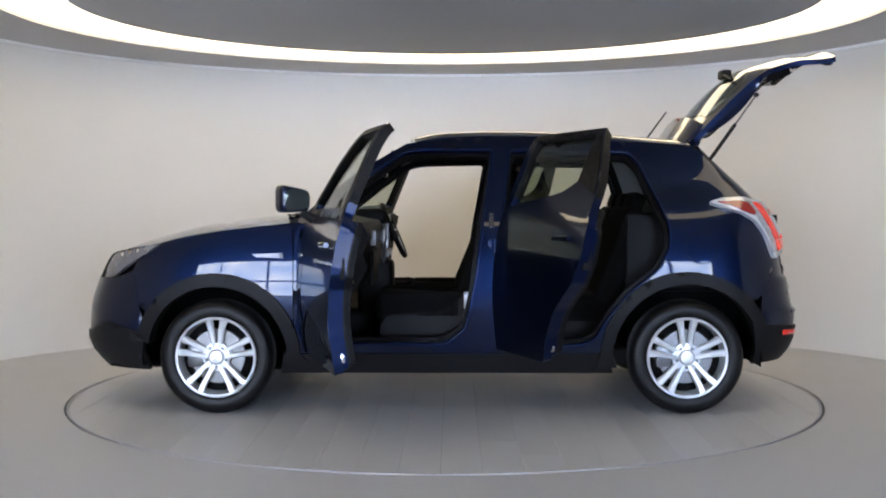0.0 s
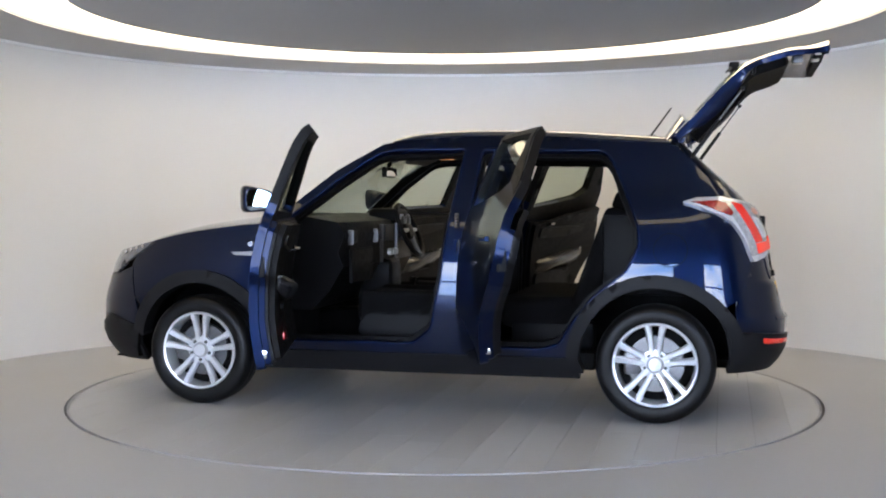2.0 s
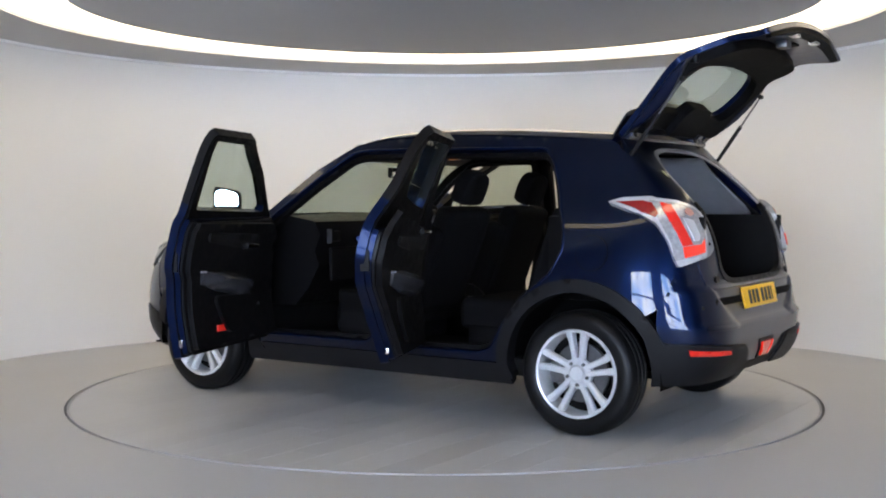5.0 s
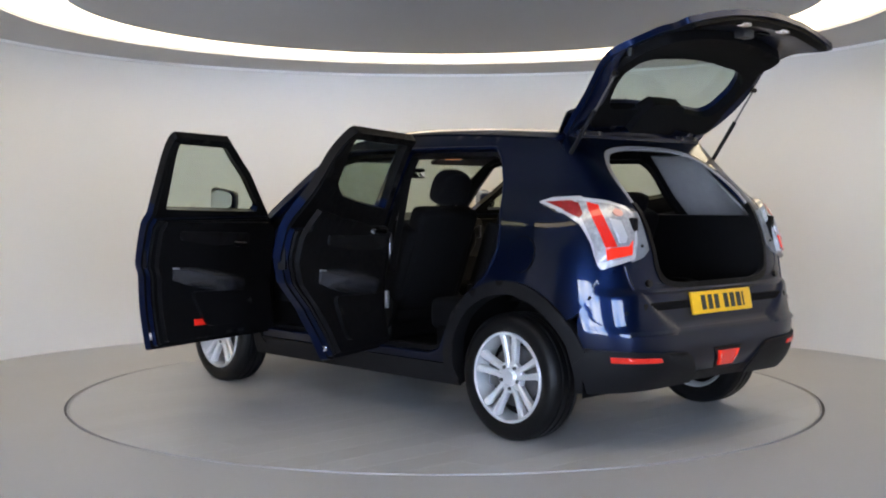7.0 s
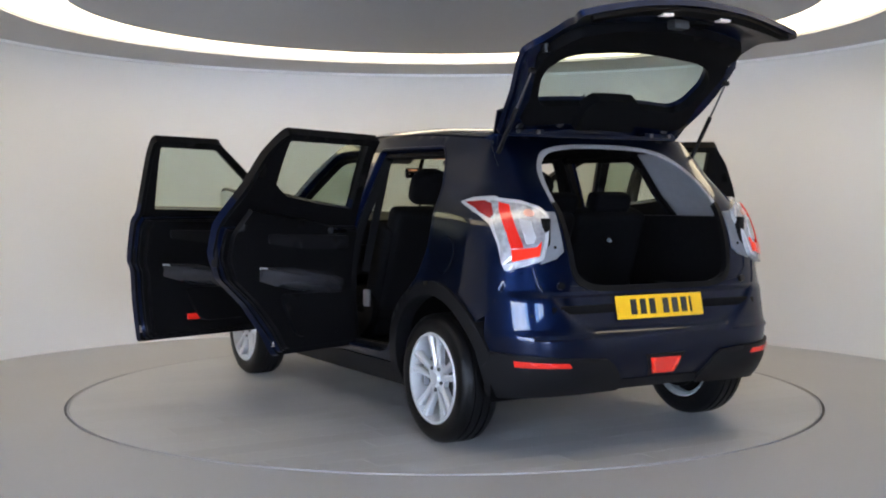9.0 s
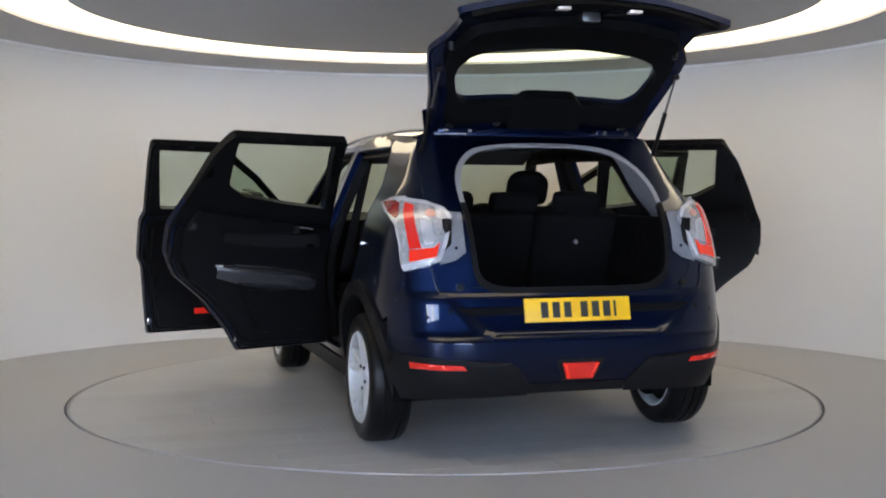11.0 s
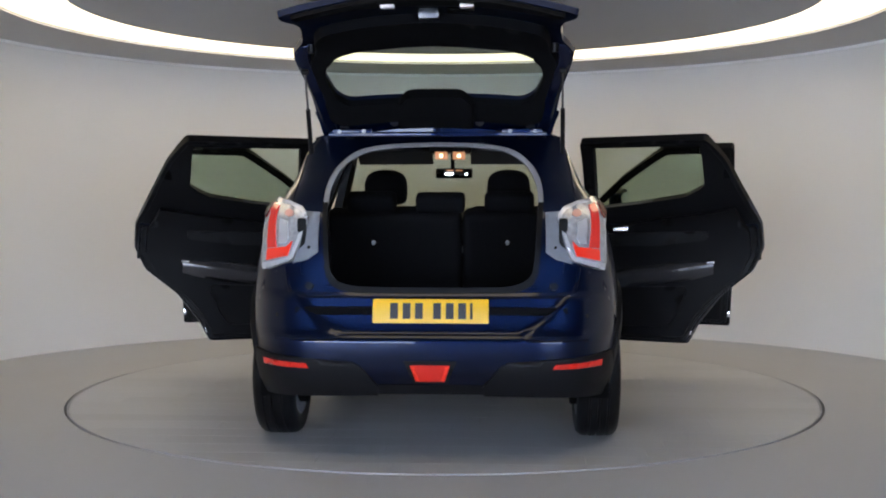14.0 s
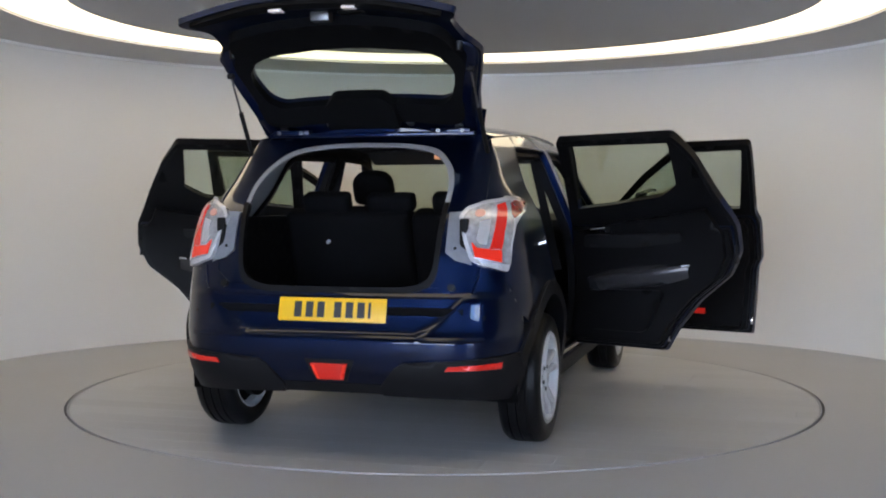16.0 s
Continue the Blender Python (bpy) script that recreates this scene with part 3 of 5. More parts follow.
        panel("sill_cladding", P((0.95, 0.225), (0.93, 0.335), (-0.87, 0.335), (-0.90, 0.225)), fl, CLAD, car, (), 0.05, 0.012, 0.06, sg, "black plastic sill")
        # fuel flap and rear lamp
        if s > 0:
            panel("fuel_flap", P(*arc(-1.375, 0.92, 0.085, 0, 351, 39)), fl, PAINT, car, (), 0.006, 0.004, 0.03, sg)
            panel("flap_gap", P(*arc(-1.375, 0.92, 0.089, 0, 351, 39)), fl, DARK, car, (), 0.003, 0.0015, 0.03, sg)
        lamp = new("rear_lamp")
        lamp.parent = car
        lens = P((-1.42, 1.160), (-1.50, 1.182), (-1.63, 1.187)) + P(("y", 0.72, 1.178), ("y", 0.66, 1.165), ("y", 0.595, 1.138), ("y", 0.567, 1.10), ("y", 0.60, 0.985), ("y", 0.632, 0.903), ("y", 0.70, 0.882)) + P((-1.785, 0.855), (-1.765, 0.90), (-1.735, 0.98), (-1.68, 1.06), (-1.60, 1.108), (-1.52, 1.130))
        panel("housing", rounded(lens, 0.018), fl, CLEAR, lamp, (), 0.04, 0.026, 0.03, sg, "clear silver lamp housing")
        inlay = P((-1.62, 1.166)) + P(("y", 0.72, 1.158), ("y", 0.66, 1.147), ("y", 0.605, 1.122), ("y", 0.585, 1.095), ("y", 0.615, 0.99), ("y", 0.645, 0.918), ("y", 0.71, 0.900)) + P((-1.768, 0.885), (-1.748, 0.97), (-1.69, 1.07))
        panel("reflector_bowl", rounded(inlay, 0.015), fl, BOWL, lamp, (), 0.004, 0.0285, 0.03, sg, "grey silvered reflector bowl")
        panel("tail_strip", P((-1.475, 1.158), (-1.60, 1.163), ("y", 0.748, 1.150), ("y", 0.762, 1.105), (-1.67, 1.088), (-1.58, 1.125)), fl, DEEPRED, lamp, (), 0.008, 0.0325, 0.03, sg, "dark red side lens")
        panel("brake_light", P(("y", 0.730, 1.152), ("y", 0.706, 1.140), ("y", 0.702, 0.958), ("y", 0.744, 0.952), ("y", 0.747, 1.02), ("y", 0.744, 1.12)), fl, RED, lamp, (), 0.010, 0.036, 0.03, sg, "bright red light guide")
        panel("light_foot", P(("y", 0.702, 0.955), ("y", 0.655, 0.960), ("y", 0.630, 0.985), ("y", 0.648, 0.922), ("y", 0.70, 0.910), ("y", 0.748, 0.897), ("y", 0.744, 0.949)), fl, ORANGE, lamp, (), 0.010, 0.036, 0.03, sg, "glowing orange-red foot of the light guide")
        panel("indicator", P(*[("y", 0.652 + 0.02 * math.cos(k * math.pi / 6), 1.108 + 0.015 * math.sin(k * math.pi / 6)) for k in range(12)]), fl, AMBER, lamp, (), 0.006, 0.034, 0.03, sg, "pale amber indicator bulb")
        panel("reversing_light", P(("y", 0.694, 1.085), ("y", 0.655, 1.072), ("y", 0.650, 1.0), ("y", 0.662, 0.978), ("y", 0.690, 0.975)), fl, SILVER, lamp, (), 0.006, 0.034, 0.03, sg)
        panel("lamp_flange", P(("y", 0.60, 1.13), ("y", 0.520, 1.125), ("y", 0.520, 0.945), ("y", 0.565, 0.912), ("y", 0.64, 0.890), ("y", 0.61, 0.98), ("y", 0.58, 1.09)), fl, FLANGE, car, (), 0.02, 0.004, 0.03, sg, "grey flange beside the lamp")
        panel("flange_bolt", P(*[("y", 0.563 + 0.007 * math.cos(k * math.pi / 4), 0.965 + 0.007 * math.sin(k * math.pi / 4)) for k in range(8)]), fl, DARK, car, (), 0.006, 0.008, 0.03, sg)
        # headlamp
        hl = new("headlamp")
        hl.parent = car
        panel("lens", P((1.62, 0.935), (1.80, 0.895), (1.90, 0.875), (1.955, 0.80), (1.96, 0.74), (1.90, 0.75), (1.80, 0.82), (1.70, 0.88)), fl, HEADLENS, hl, (), 0.02, 0.012, 0.04, sg, "clear headlamp lens")
        for k in range(4):
            x = 1.70 + 0.05 * k
            panel("daytime_light", P(*arc(x, 0.905 - 0.012 * k, 0.010, 0, 320, 8)), fl, CHROME, hl, (), 0.006, 0.016, 0.02, sg)
        # headliner edge, pillar linings and boot side lining
        panel("boot_lining", P((-1.22, 0.72), (-1.235, 1.10), (-1.72, 1.10)) + P(("y", 0.60, 1.08), ("y", 0.60, 0.80)), fl, TRIM, car, (), 0.01, -0.062, 0.06, sg)
        panel("pillar_lining", P((-1.08, 1.47), (-1.16, 1.28), (-1.24, 1.10), (-1.69, 1.10), (-1.66, 1.19), (-1.52, 1.33), (-1.40, 1.46)), fl, GREYTRIM, car, (), 0.01, -0.06, 0.05, sg, "light grey rear pillar lining")
        panel("b_pillar_lining", P((-0.225, 1.47), (-0.345, 1.47), (-0.285, 1.0), (-0.275, 0.42), (-0.12, 0.42), (-0.155, 0.9)), fl, TRIM, car, (), 0.03, -0.057, 0.05, sg)
        # wheel wells
        for cx in (1.3, -1.3):
            bm = bmesh.new()
            rows = []
            for y in (0.50, 0.66, 0.82):
                rows.append([bm.verts.new((px, s * y, pz)) for px, pz in arc(cx, WHEEL_Z, 0.425, -8, 188, 24)])
            cap = bm.verts.new((cx, s * 0.50, WHEEL_Z - 0.05))
            for r1, r2 in zip(rows, rows[1:]):
                for i in range(24):
                    bm.faces.new((r1[i], r1[i + 1], r2[i + 1], r2[i]))
            for i in range(24):
                bm.faces.new((rows[0][i], rows[0][i + 1], cap))
            bmesh.ops.solidify(bm, geom=bm.faces[:], thickness=0.008)
            part("wheel_well", bm, DARK, car)
        for x in (1.3, -1.3):
            build_wheel(car, x, s * 0.79, s)
            part("brake_drum", rod((x, s * 0.665, WHEEL_Z), (x, s * 0.70, WHEEL_Z), 0.16, seg=24), DARK, car)
    # roof, bonnet, screen
    roof_half = lambda x: half_width(x, ROOF(x) - 0.045)

    def roof_fn(x, v):
        z = ROOF(x)
        y = v * roof_half(x)
        return Vector((x, y, z - 0.047 * abs(v) ** 5))
    panel("roof", [(0.20, -0.98), (0.24, -0.5), (0.25, 0), (0.24, 0.5), (0.20, 0.98), (0.13, 1), (-1.36, 1.0), (-1.38, 0.5), (-1.385, 0), (-1.38, -0.5), (-1.36, -1.0), (0.13, -1)], roof_fn, PAINT, car, (), 0.03, 0.012, 0.08)
    panel("headliner", [(0.12, -0.97), (0.12, 0.97), (-1.33, 0.97), (-1.33, -0.97)], roof_fn, TRIM, car, (), 0.015, -0.035, 0.1)

    def bonnet_fn(x, v):
        ze = edge_z(x)
        ye = body(ux(x, ze), ze).y if x < 1.94 else 0.62
        return Vector((x, v * ye, BON(x) - 0.055 * abs(v) ** 3))
    front = [(1.68, -1), (1.80, -0.86), (1.90, -0.66), (1.95, -0.4), (1.965, 0), (1.95, 0.4), (1.90, 0.66), (1.80, 0.86), (1.68, 1)]
    panel("bonnet", front + [(1.4, 1), (1.0, 1), (0.90, 0.98), (0.94, 0.5), (0.96, 0), (0.94, -0.5), (0.90, -0.98), (1.0, -1), (1.4, -1)], bonnet_fn, PAINT, car, (), 0.012, 0, 0.08)

    def screen_fn(v, t):
        y = v * (0.79 - 0.19 * t)
        x = 0.93 - 0.73 * t - 0.02 * math.sin(math.pi * t) - 0.13 * (1 - t * 0.6) * v * v
        return Vector((x, y, 1.075 + 0.465 * t + 0.02 * math.sin(math.pi * t)))
    panel("windscreen", [(-0.97, 0), (0.97, 0), (0.97, 1), (-0.97, 1)], screen_fn, TINT, car, (), 0.006, 0, 0.1)
    panel("scuttle", [(-1.0, -0.10), (1.0, -0.10), (1.0, 0.03), (-1.0, 0.03)], screen_fn, CLAD, car, (), 0.03, -0.004, 0.1, 1)
    panel("screen_header", [(-0.97, 0.90), (0.97, 0.90), (0.97, 0.975), (-0.97, 0.975)], screen_fn, PAINT, car, (), 0.03, 0.004, 0.08)
    for y0, y1 in ((-0.55, 0.1), (0.0, 0.62)):
        bm = rod((0.985, y0, 1.085), (0.93, y1, 1.10), 0.008, 0.006, 8)
        part("wiper", bm, CLAD, car)
    # nose
    na = lambda x, z: UF - ux(x, z)
    panel("front_bumper", [(na(1.69, 0.42), 0.42), (na(1.745, 0.62), 0.62), (na(1.77, 0.79), 0.79), (na(1.90, 0.74), 0.74), (0.5, 0.74), (0.0, 0.74)] + [(-0.5, 0.74), (-na(1.90, 0.74), 0.74), (-na(1.77, 0.79), 0.79), (-na(1.745, 0.62), 0.62), (-na(1.69, 0.42), 0.42)], nose, PAINT, car, (), 0.012, 0.003, 0.06, 1)
    panel("grille", [(0.0, 0.74), (0.5, 0.74), (0.55, 0.86), (0.3, 0.88), (0, 0.89), (-0.3, 0.88), (-0.55, 0.86), (-0.5, 0.74)], nose, CLAD, car, (), 0.02, -0.004, 0.06, 1)
    panel("lower_bumper", [(na(1.69, 0.235), 0.235), (na(1.71, 0.44), 0.44), (na(1.95, 0.50), 0.50), (0.6, 0.43), (0, 0.42), (-0.6, 0.43), (-na(1.95, 0.50), 0.50), (-na(1.71, 0.44), 0.44), (-na(1.69, 0.235), 0.235)], nose, CLAD, car, (), 0.03, 0.012, 0.06, 1)
    panel("undertray", [(-0.80, 0.9), (0.80, 0.9), (0.66, 1.95), (-0.66, 1.95)], lambda y, x: Vector((x, y, 0.235)), DARK, car, (), 0.01, 0, 0.2)
    # tail
    low = flow([(0.0, 0.757), (0.25, 0.758), (0.36, 0.763), (0.44, 0.785), (0.482, 0.837), (0.495, 0.94), (0.503, 1.06), (0.512, 1.17)])
    high = flow([(0.512, 1.17), (0.510, 1.24), (0.496, 1.30), (0.464, 1.357), (0.398, 1.419), (0.319, 1.447), (0.181, 1.464), (0.0, 1.470)])
    high_in = flow([(0.487, 1.17), (0.486, 1.236), (0.464, 1.308), (0.430, 1.361), (0.380, 1.401), (0.313, 1.429), (0.181, 1.447), (0.0, 1.453)])
    low_in = flow([(0.0, 0.785), (0.25, 0.786), (0.35, 0.791), (0.42, 0.812), (0.458, 0.855), (0.471, 0.94), (0.479, 1.06), (0.488, 1.17)])
    panel("rear_frame", T((0.645, 0.79), (0.61, 0.95), (0.71, 1.165), (0.675, 1.28), (0.636, 1.41), (0.596, 1.497), (0.0, 1.515)), tail, PAINT, car, [T(*(low + high[1:]))], 0.014, -0.004, 0.05, -1, rim_mat=TRIM)

    def band(outer, inner):
        """A strip between two lines of the left half, and its mirror image."""
        o = [(uy(y, z) - UR, z) for y, z in outer]
        q = [(uy(y, z) - UR, z) for y, z in inner]
        if o[0][0] < o[-1][0]:
            o, q = o[::-1], q[::-1]
        return o + [(-a, z) for a, z in o[-2::-1]] + ([(-a, z) for a, z in q] + q[-2::-1])
    panel("boot_seal", band(low, low_in), tail, TRIM, car, (), 0.03, 0.004, 0.05, -1, "black rubber seal round the boot opening")
    panel("opening_trim", band(high, high_in), tail, GREYTRIM, car, (), 0.008, -0.006, 0.04, -1, "light grey trim over the boot opening")
    ra = lambda x, z: ux(x, z) - UR
    half = [(ra(-1.69, 0.45), 0.45), (ra(-1.715, 0.66), 0.66), (ra(-1.795, 0.84), 0.84), (uy(0.70, 0.862) - UR, 0.862), (uy(0.61, 0.855) - UR, 0.855), (uy(0.52, 0.79) - UR, 0.79), (uy(0.3, 0.782) - UR, 0.782)]
    def step(v):
        v = min(max(v, 0.0), 1.0)
        return v * v * (3 - 2 * v)

    def bumper(a, z):
        # plate recess between two wings, over a bulging lower bumper
        edge = 0.40 + (z - 0.585) * 0.86
        wing = 0.020 * step((abs(a) - edge) / 0.035) * step((0.762 - z) / 0.02)
        low = 0.024 * step((0.580 - z) / 0.022) * (1 - 0.35 * step((0.53 - z) / 0.2))
        fade = 1 - step((abs(a) - 0.62) / 0.25)
        return tail(a, z) - Vector((max(wing, low) * fade, 0, 0))

    def tube(name, pts, r, fn, material, label=""):
        """A thin rounded edge that follows the tail."""
        line = [Vector(fn(a, z)) for a, z in densify_open(pts, 0.02)]
        bm = bmesh.new()
        rows = []
        for k, p in enumerate(line):
            d = (line[min(k + 1, len(line) - 1)] - line[max(k - 1, 0)]).normalized()
            u = d.cross(Vector((-1, 0, 0))).normalized()
            w = d.cross(u).normalized()
            rows.append([bm.verts.new(p + (u * math.cos(2 * math.pi * q / 8) + w * math.sin(2 * math.pi * q / 8)) * r) for q in range(8)])
        for p, q in zip(rows, rows[1:]):
            for m in range(8):
                bm.faces.new((p[m], p[(m + 1) % 8], q[(m + 1) % 8], q[m]))
        bm.faces.new(rows[0])
        bm.faces.new(rows[-1][::-1])
        bmesh.ops.recalc_face_normals(bm, faces=bm.faces[:])
        return part(name, bm, material, car, label, angle=60)

    def densify_open(pts, gap):
        out = []
        for (a, b), (c, d) in zip(pts, pts[1:]):
            n = max(1, int(math.hypot(c - a, d - b) / gap))
            out += [(a + (c - a) * k / n, b + (d - b) * k / n) for k in range(n)]
        return out + [pts[-1]]

    panel("rear_bumper", [(uy(0.3, 0.34) - UR, 0.34)] + [(ra(-1.70, 0.34), 0.34)] + half + [(-a, z) for a, z in reversed(half)] + [(-ra(-1.70, 0.34), 0.34), (-(uy(0.3, 0.34) - UR), 0.34)], bumper, PAINT, car, (), 0.015, 0, 0.016, -1)
    panel("lower_valance", [(-ra(-1.72, 0.30), 0.30), (-ra(-1.72, 0.35), 0.35), (0, 0.348), (ra(-1.72, 0.35), 0.35), (ra(-1.72, 0.30), 0.30), (0, 0.30)][::-1], bumper, CLAD, car, (), 0.03, 0.004, 0.03, -1, "black plastic lower edge of the bumper")
    def ledge(name, pts, out, drop, label=""):
        """A flat chamfer that follows the tail and falls outwards."""
        bm = bmesh.new()
        rows = []
        for a, z in densify_open(pts, 0.025):
            p = Vector(bumper(a, z))
            d = p - Vector((-1.2, 0, p.z))
            d = Vector((d.x, d.y * 0.35, 0)).normalized()
            rows.append([bm.verts.new(c) for c in (p + d * 0.002, p + d * out - Vector((0, 0, drop)), p + d * out * 0.7 - Vector((0, 0, drop * 1.8)), p - d * 0.01 - Vector((0, 0, drop)))])
        for p, q in zip(rows, rows[1:]):
            for m in range(4):
                bm.faces.new((p[m], p[(m + 1) % 4], q[(m + 1) % 4], q[m]))
        bm.faces.new(rows[0])
        bm.faces.new(rows[-1][::-1])
        return part(name, bm, PAINT, car, label, angle=20)
    tube("boot_sill_edge", [(0.640, 0.875), (0.618, 0.80), (0.60, 0.766)], 0.007, bumper, PAINT)
    tube("boot_sill_edge", [(-0.640, 0.875), (-0.618, 0.80), (-0.60, 0.766)], 0.007, bumper, PAINT)
    ledge("boot_sill_ledge", [(-0.60, 0.766), (-0.40, 0.763), (0.0, 0.762), (0.40, 0.763), (0.60, 0.766)], 0.012, 0.0148, "chamfered blue edge of the boot sill")
    ledge("bumper_ledge", [(-0.68, 0.573), (-0.45, 0.572), (0.0, 0.571), (0.45, 0.572), (0.68, 0.573)], 0.0125, 0.014, "chamfered blue ledge of the bumper")
    for s in (1, -1):
        lo = [(ra(-1.665, 0.28), 0.28), (ra(-1.675, 0.42), 0.42), (ra(-1.66, 0.50), 0.50), (uy(0.74, 0.485) - UR, 0.485), (uy(0.52, 0.472) - UR, 0.468), (uy(0.35, 0.46) - UR, 0.455), (uy(0.31, 0.43) - UR, 0.43), (uy(0.235, 0.345) - UR, 0.342), (uy(0.24, 0.305) - UR, 0.302), (uy(0.6, 0.30) - UR, 0.296)]
        panel("bumper_cladding", [(s * a, z) for a, z in (lo[::-1] if s > 0 else lo)], bumper, CLAD, car, (), 0.03, 0.014, 0.035, -1, "black plastic bumper corner")
        rf = [(uy(0.765, 0.455) - UR, 0.462), (uy(0.56, 0.45) - UR, 0.45), (uy(0.545, 0.425) - UR, 0.428), (uy(0.76, 0.435) - UR, 0.435)]
        # no lamp: RED's emission imitates the light a reflector sends back
        panel("reflector", [(s * a, z) for a, z in rf], bumper, RED, car, (), 0.012, 0.020, 0.03, -1, "red bumper reflector with returned light put in as a faint glow")
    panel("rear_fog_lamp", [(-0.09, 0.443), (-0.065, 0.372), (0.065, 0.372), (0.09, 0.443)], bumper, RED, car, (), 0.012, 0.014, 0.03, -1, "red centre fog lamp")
    panel("fog_lamp_bezel", [(-0.12, 0.46), (-0.075, 0.355), (0.075, 0.355), (0.12, 0.46)], bumper, CLAD, car, (), 0.02, 0.006, 0.03, -1)
    panel("rear_undertray", [(-0.62, -1.78), (0.62, -1.78), (0.62, -0.9), (-0.62, -0.9)], lambda y, x: Vector((x, y, 0.31)), DARK, car, (), 0.01, 0, 0.2)
    part("silencer", box((-1.72, -0.55, 0.29), (-1.45, -0.15, 0.40), 0.05), DARK, car)
    for s in (1, -1):
        c = [(s * (uy(0.556, 0.79) - UR + 0.017 * math.cos(k * math.pi / 6)), 0.79 + 0.017 * math.sin(k * math.pi / 6)) for k in range(12)]
        panel("bump_stop", c, tail, RUBBER, car, (), 0.02, 0.014, 0.03, -1)
        c = [(s * (uy(0.70, 0.515) - UR + 0.009 * math.cos(k * math.pi / 4)), 0.66 + 0.009 * math.sin(k * math.pi / 4)) for k in range(8)]
        panel("parking_sensor", c, bumper, CLAD, car, (), 0.01, 0.003, 0.03, -1)
    for s in (1, -1):
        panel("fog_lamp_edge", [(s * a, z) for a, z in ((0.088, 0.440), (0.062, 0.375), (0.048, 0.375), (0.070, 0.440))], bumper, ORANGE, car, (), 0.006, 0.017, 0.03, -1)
    # plate with bars in place of its characters
    pl = new("number_plate")
    pl.parent = car
    pl.matrix_local = Matrix.Translation((-1.937, 0, 0.681)) @ Matrix.Rotation(radians(12.6), 4, "Y")
    part("plate", box((-0.006, -0.262, -0.055), (0.006, 0.262, 0.055), 0.005), PLATE, pl, "yellow plate")
    for y, w in ((0.165, 0.042), (0.108, 0.042), (0.052, 0.042), (-0.030, 0.042), (-0.087, 0.042), (-0.143, 0.042), (-0.184, 0.014)):
        part("bar", box((-0.0085, y - w * 0.42, -0.036), (-0.0055, y + w * 0.42, 0.036)), PRINT, pl)
    for s in (1, -1):
        part("hinge_plate", box((-1.435, s * 0.42 - 0.10, 1.508), (-1.385, s * 0.42 + 0.10, 1.535), 0.008), PAINT, car)
        for y in (0.36, 0.48):
            part("hinge_bolt", rod((-1.445, s * y, 1.52), (-1.43, s * y, 1.52), 0.011, 0.009, 8), STEEL, car)
    part("roof_end_rail", box((-1.43, -0.54, 1.495), (-1.375, 0.54, 1.52), 0.008), PAINT, car)
    # aerial
    an = new("aerial")
    an.parent = car
    part("foot", box((-1.245, -0.02, 1.545), (-1.17, 0.02, 1.57), 0.01), CLAD, an)
    part("mast", rod((-1.215, 0, 1.565), (-1.335, 0, 1.73), 0.006, 0.004, 8), CLAD, an)


def door(car, name, s, hinge, angle, outline, win, belt):
    """A swung-out door: shell, sash frame, glass, inner lining with armrest and handle."""
    fl, sg = flank(s), -s
    d = new(name)
    d.parent = car
    hx, hy = hinge
    d.matrix_local = Matrix.Translation((hx, s * hy, 0)) @ Matrix.Rotation(radians(-s * angle), 4, "Z") @ Matrix.Translation((-hx, -s * hy, 0))
    panel("door_shell", P(*outline), fl, PAINT, d, [P(*win)], 0.045, 0.0, 0.04, sg, inner_mat=TRIM, rim_mat=EDGE)
    for f in d.children[0].data.polygons:
        if f.center.z > belt + 0.05 and f.material_index == 2:
            f.material_index = 1
    cen = np.array([(min(p[0] for p in outline) + max(p[0] for p in outline)) / 2, 0.75])
    low = [p for p in outline if p[1] <= belt + 0.02]
    step = lambda f, g: rounded([tuple(cen + (np.array(p) - cen) * np.array([f, g])) for p in low], 0.03)
    panel("shut_face", P(*step(0.965, 0.965)), fl, PAINT, d, (), 0.030, -0.045, 0.04, sg, "painted stepped shut face of the door", inner_mat=TRIM, rim_mat=EDGE)
    panel("door_seal", P(*step(0.945, 0.945)), fl, RUBBER, d, (), 0.014, -0.075, 0.05, sg, "black rubber door seal")
    wi = [tuple(np.array(p) + (np.array(p) - np.mean(win, 0)) * 0.02) for p in win]
    panel("window_glass", P(*wi), fl, TINT if name == "front_door" else PRIV, d, (), 0.004, -0.018, 0.08, sg, "clear green-tinted window glass")
    # black sash outside, and a black inner cover over the whole door
    c = np.mean(win, 0)
    up = [p for p in outline if p[1] > belt - 0.03]
    ii = [tuple(np.array(p) + (np.array(p) - c) * 0.004) for p in win]
    panel("sash", P(*rounded([tuple(np.array(p) + (c - np.array(p)) * 0.035) for p in up], 0.02)), fl, TRIM, d, [P(*ii)], 0.003, 0.004, 0.05, sg)
    mid = np.array([(min(p[0] for p in outline) + max(p[0] for p in outline)) / 2, 0.95])
    cover = [tuple(mid + (np.array(p) - mid) * np.array([0.955, 0.965])) for p in outline]
    panel("inner_cover", P(*cover), fl, TRIM, d, [P(*ii)], 0.004, -0.046, 0.05, sg)
    # lining
    xs = [p[0] for p in outline]
    c = np.array([(min(xs) + max(xs)) / 2, 0.72])
    lin = [tuple(c + (np.array(p) - c) * np.array([0.89, 0.92])) for p in outline if p[1] < belt + 0.1]
    panel("door_lining", P(*rounded(lin, 0.04)), fl, TRIM, d, (), 0.030, -0.089, 0.05, sg, "black moulded door lining")
    return d, fl, sg


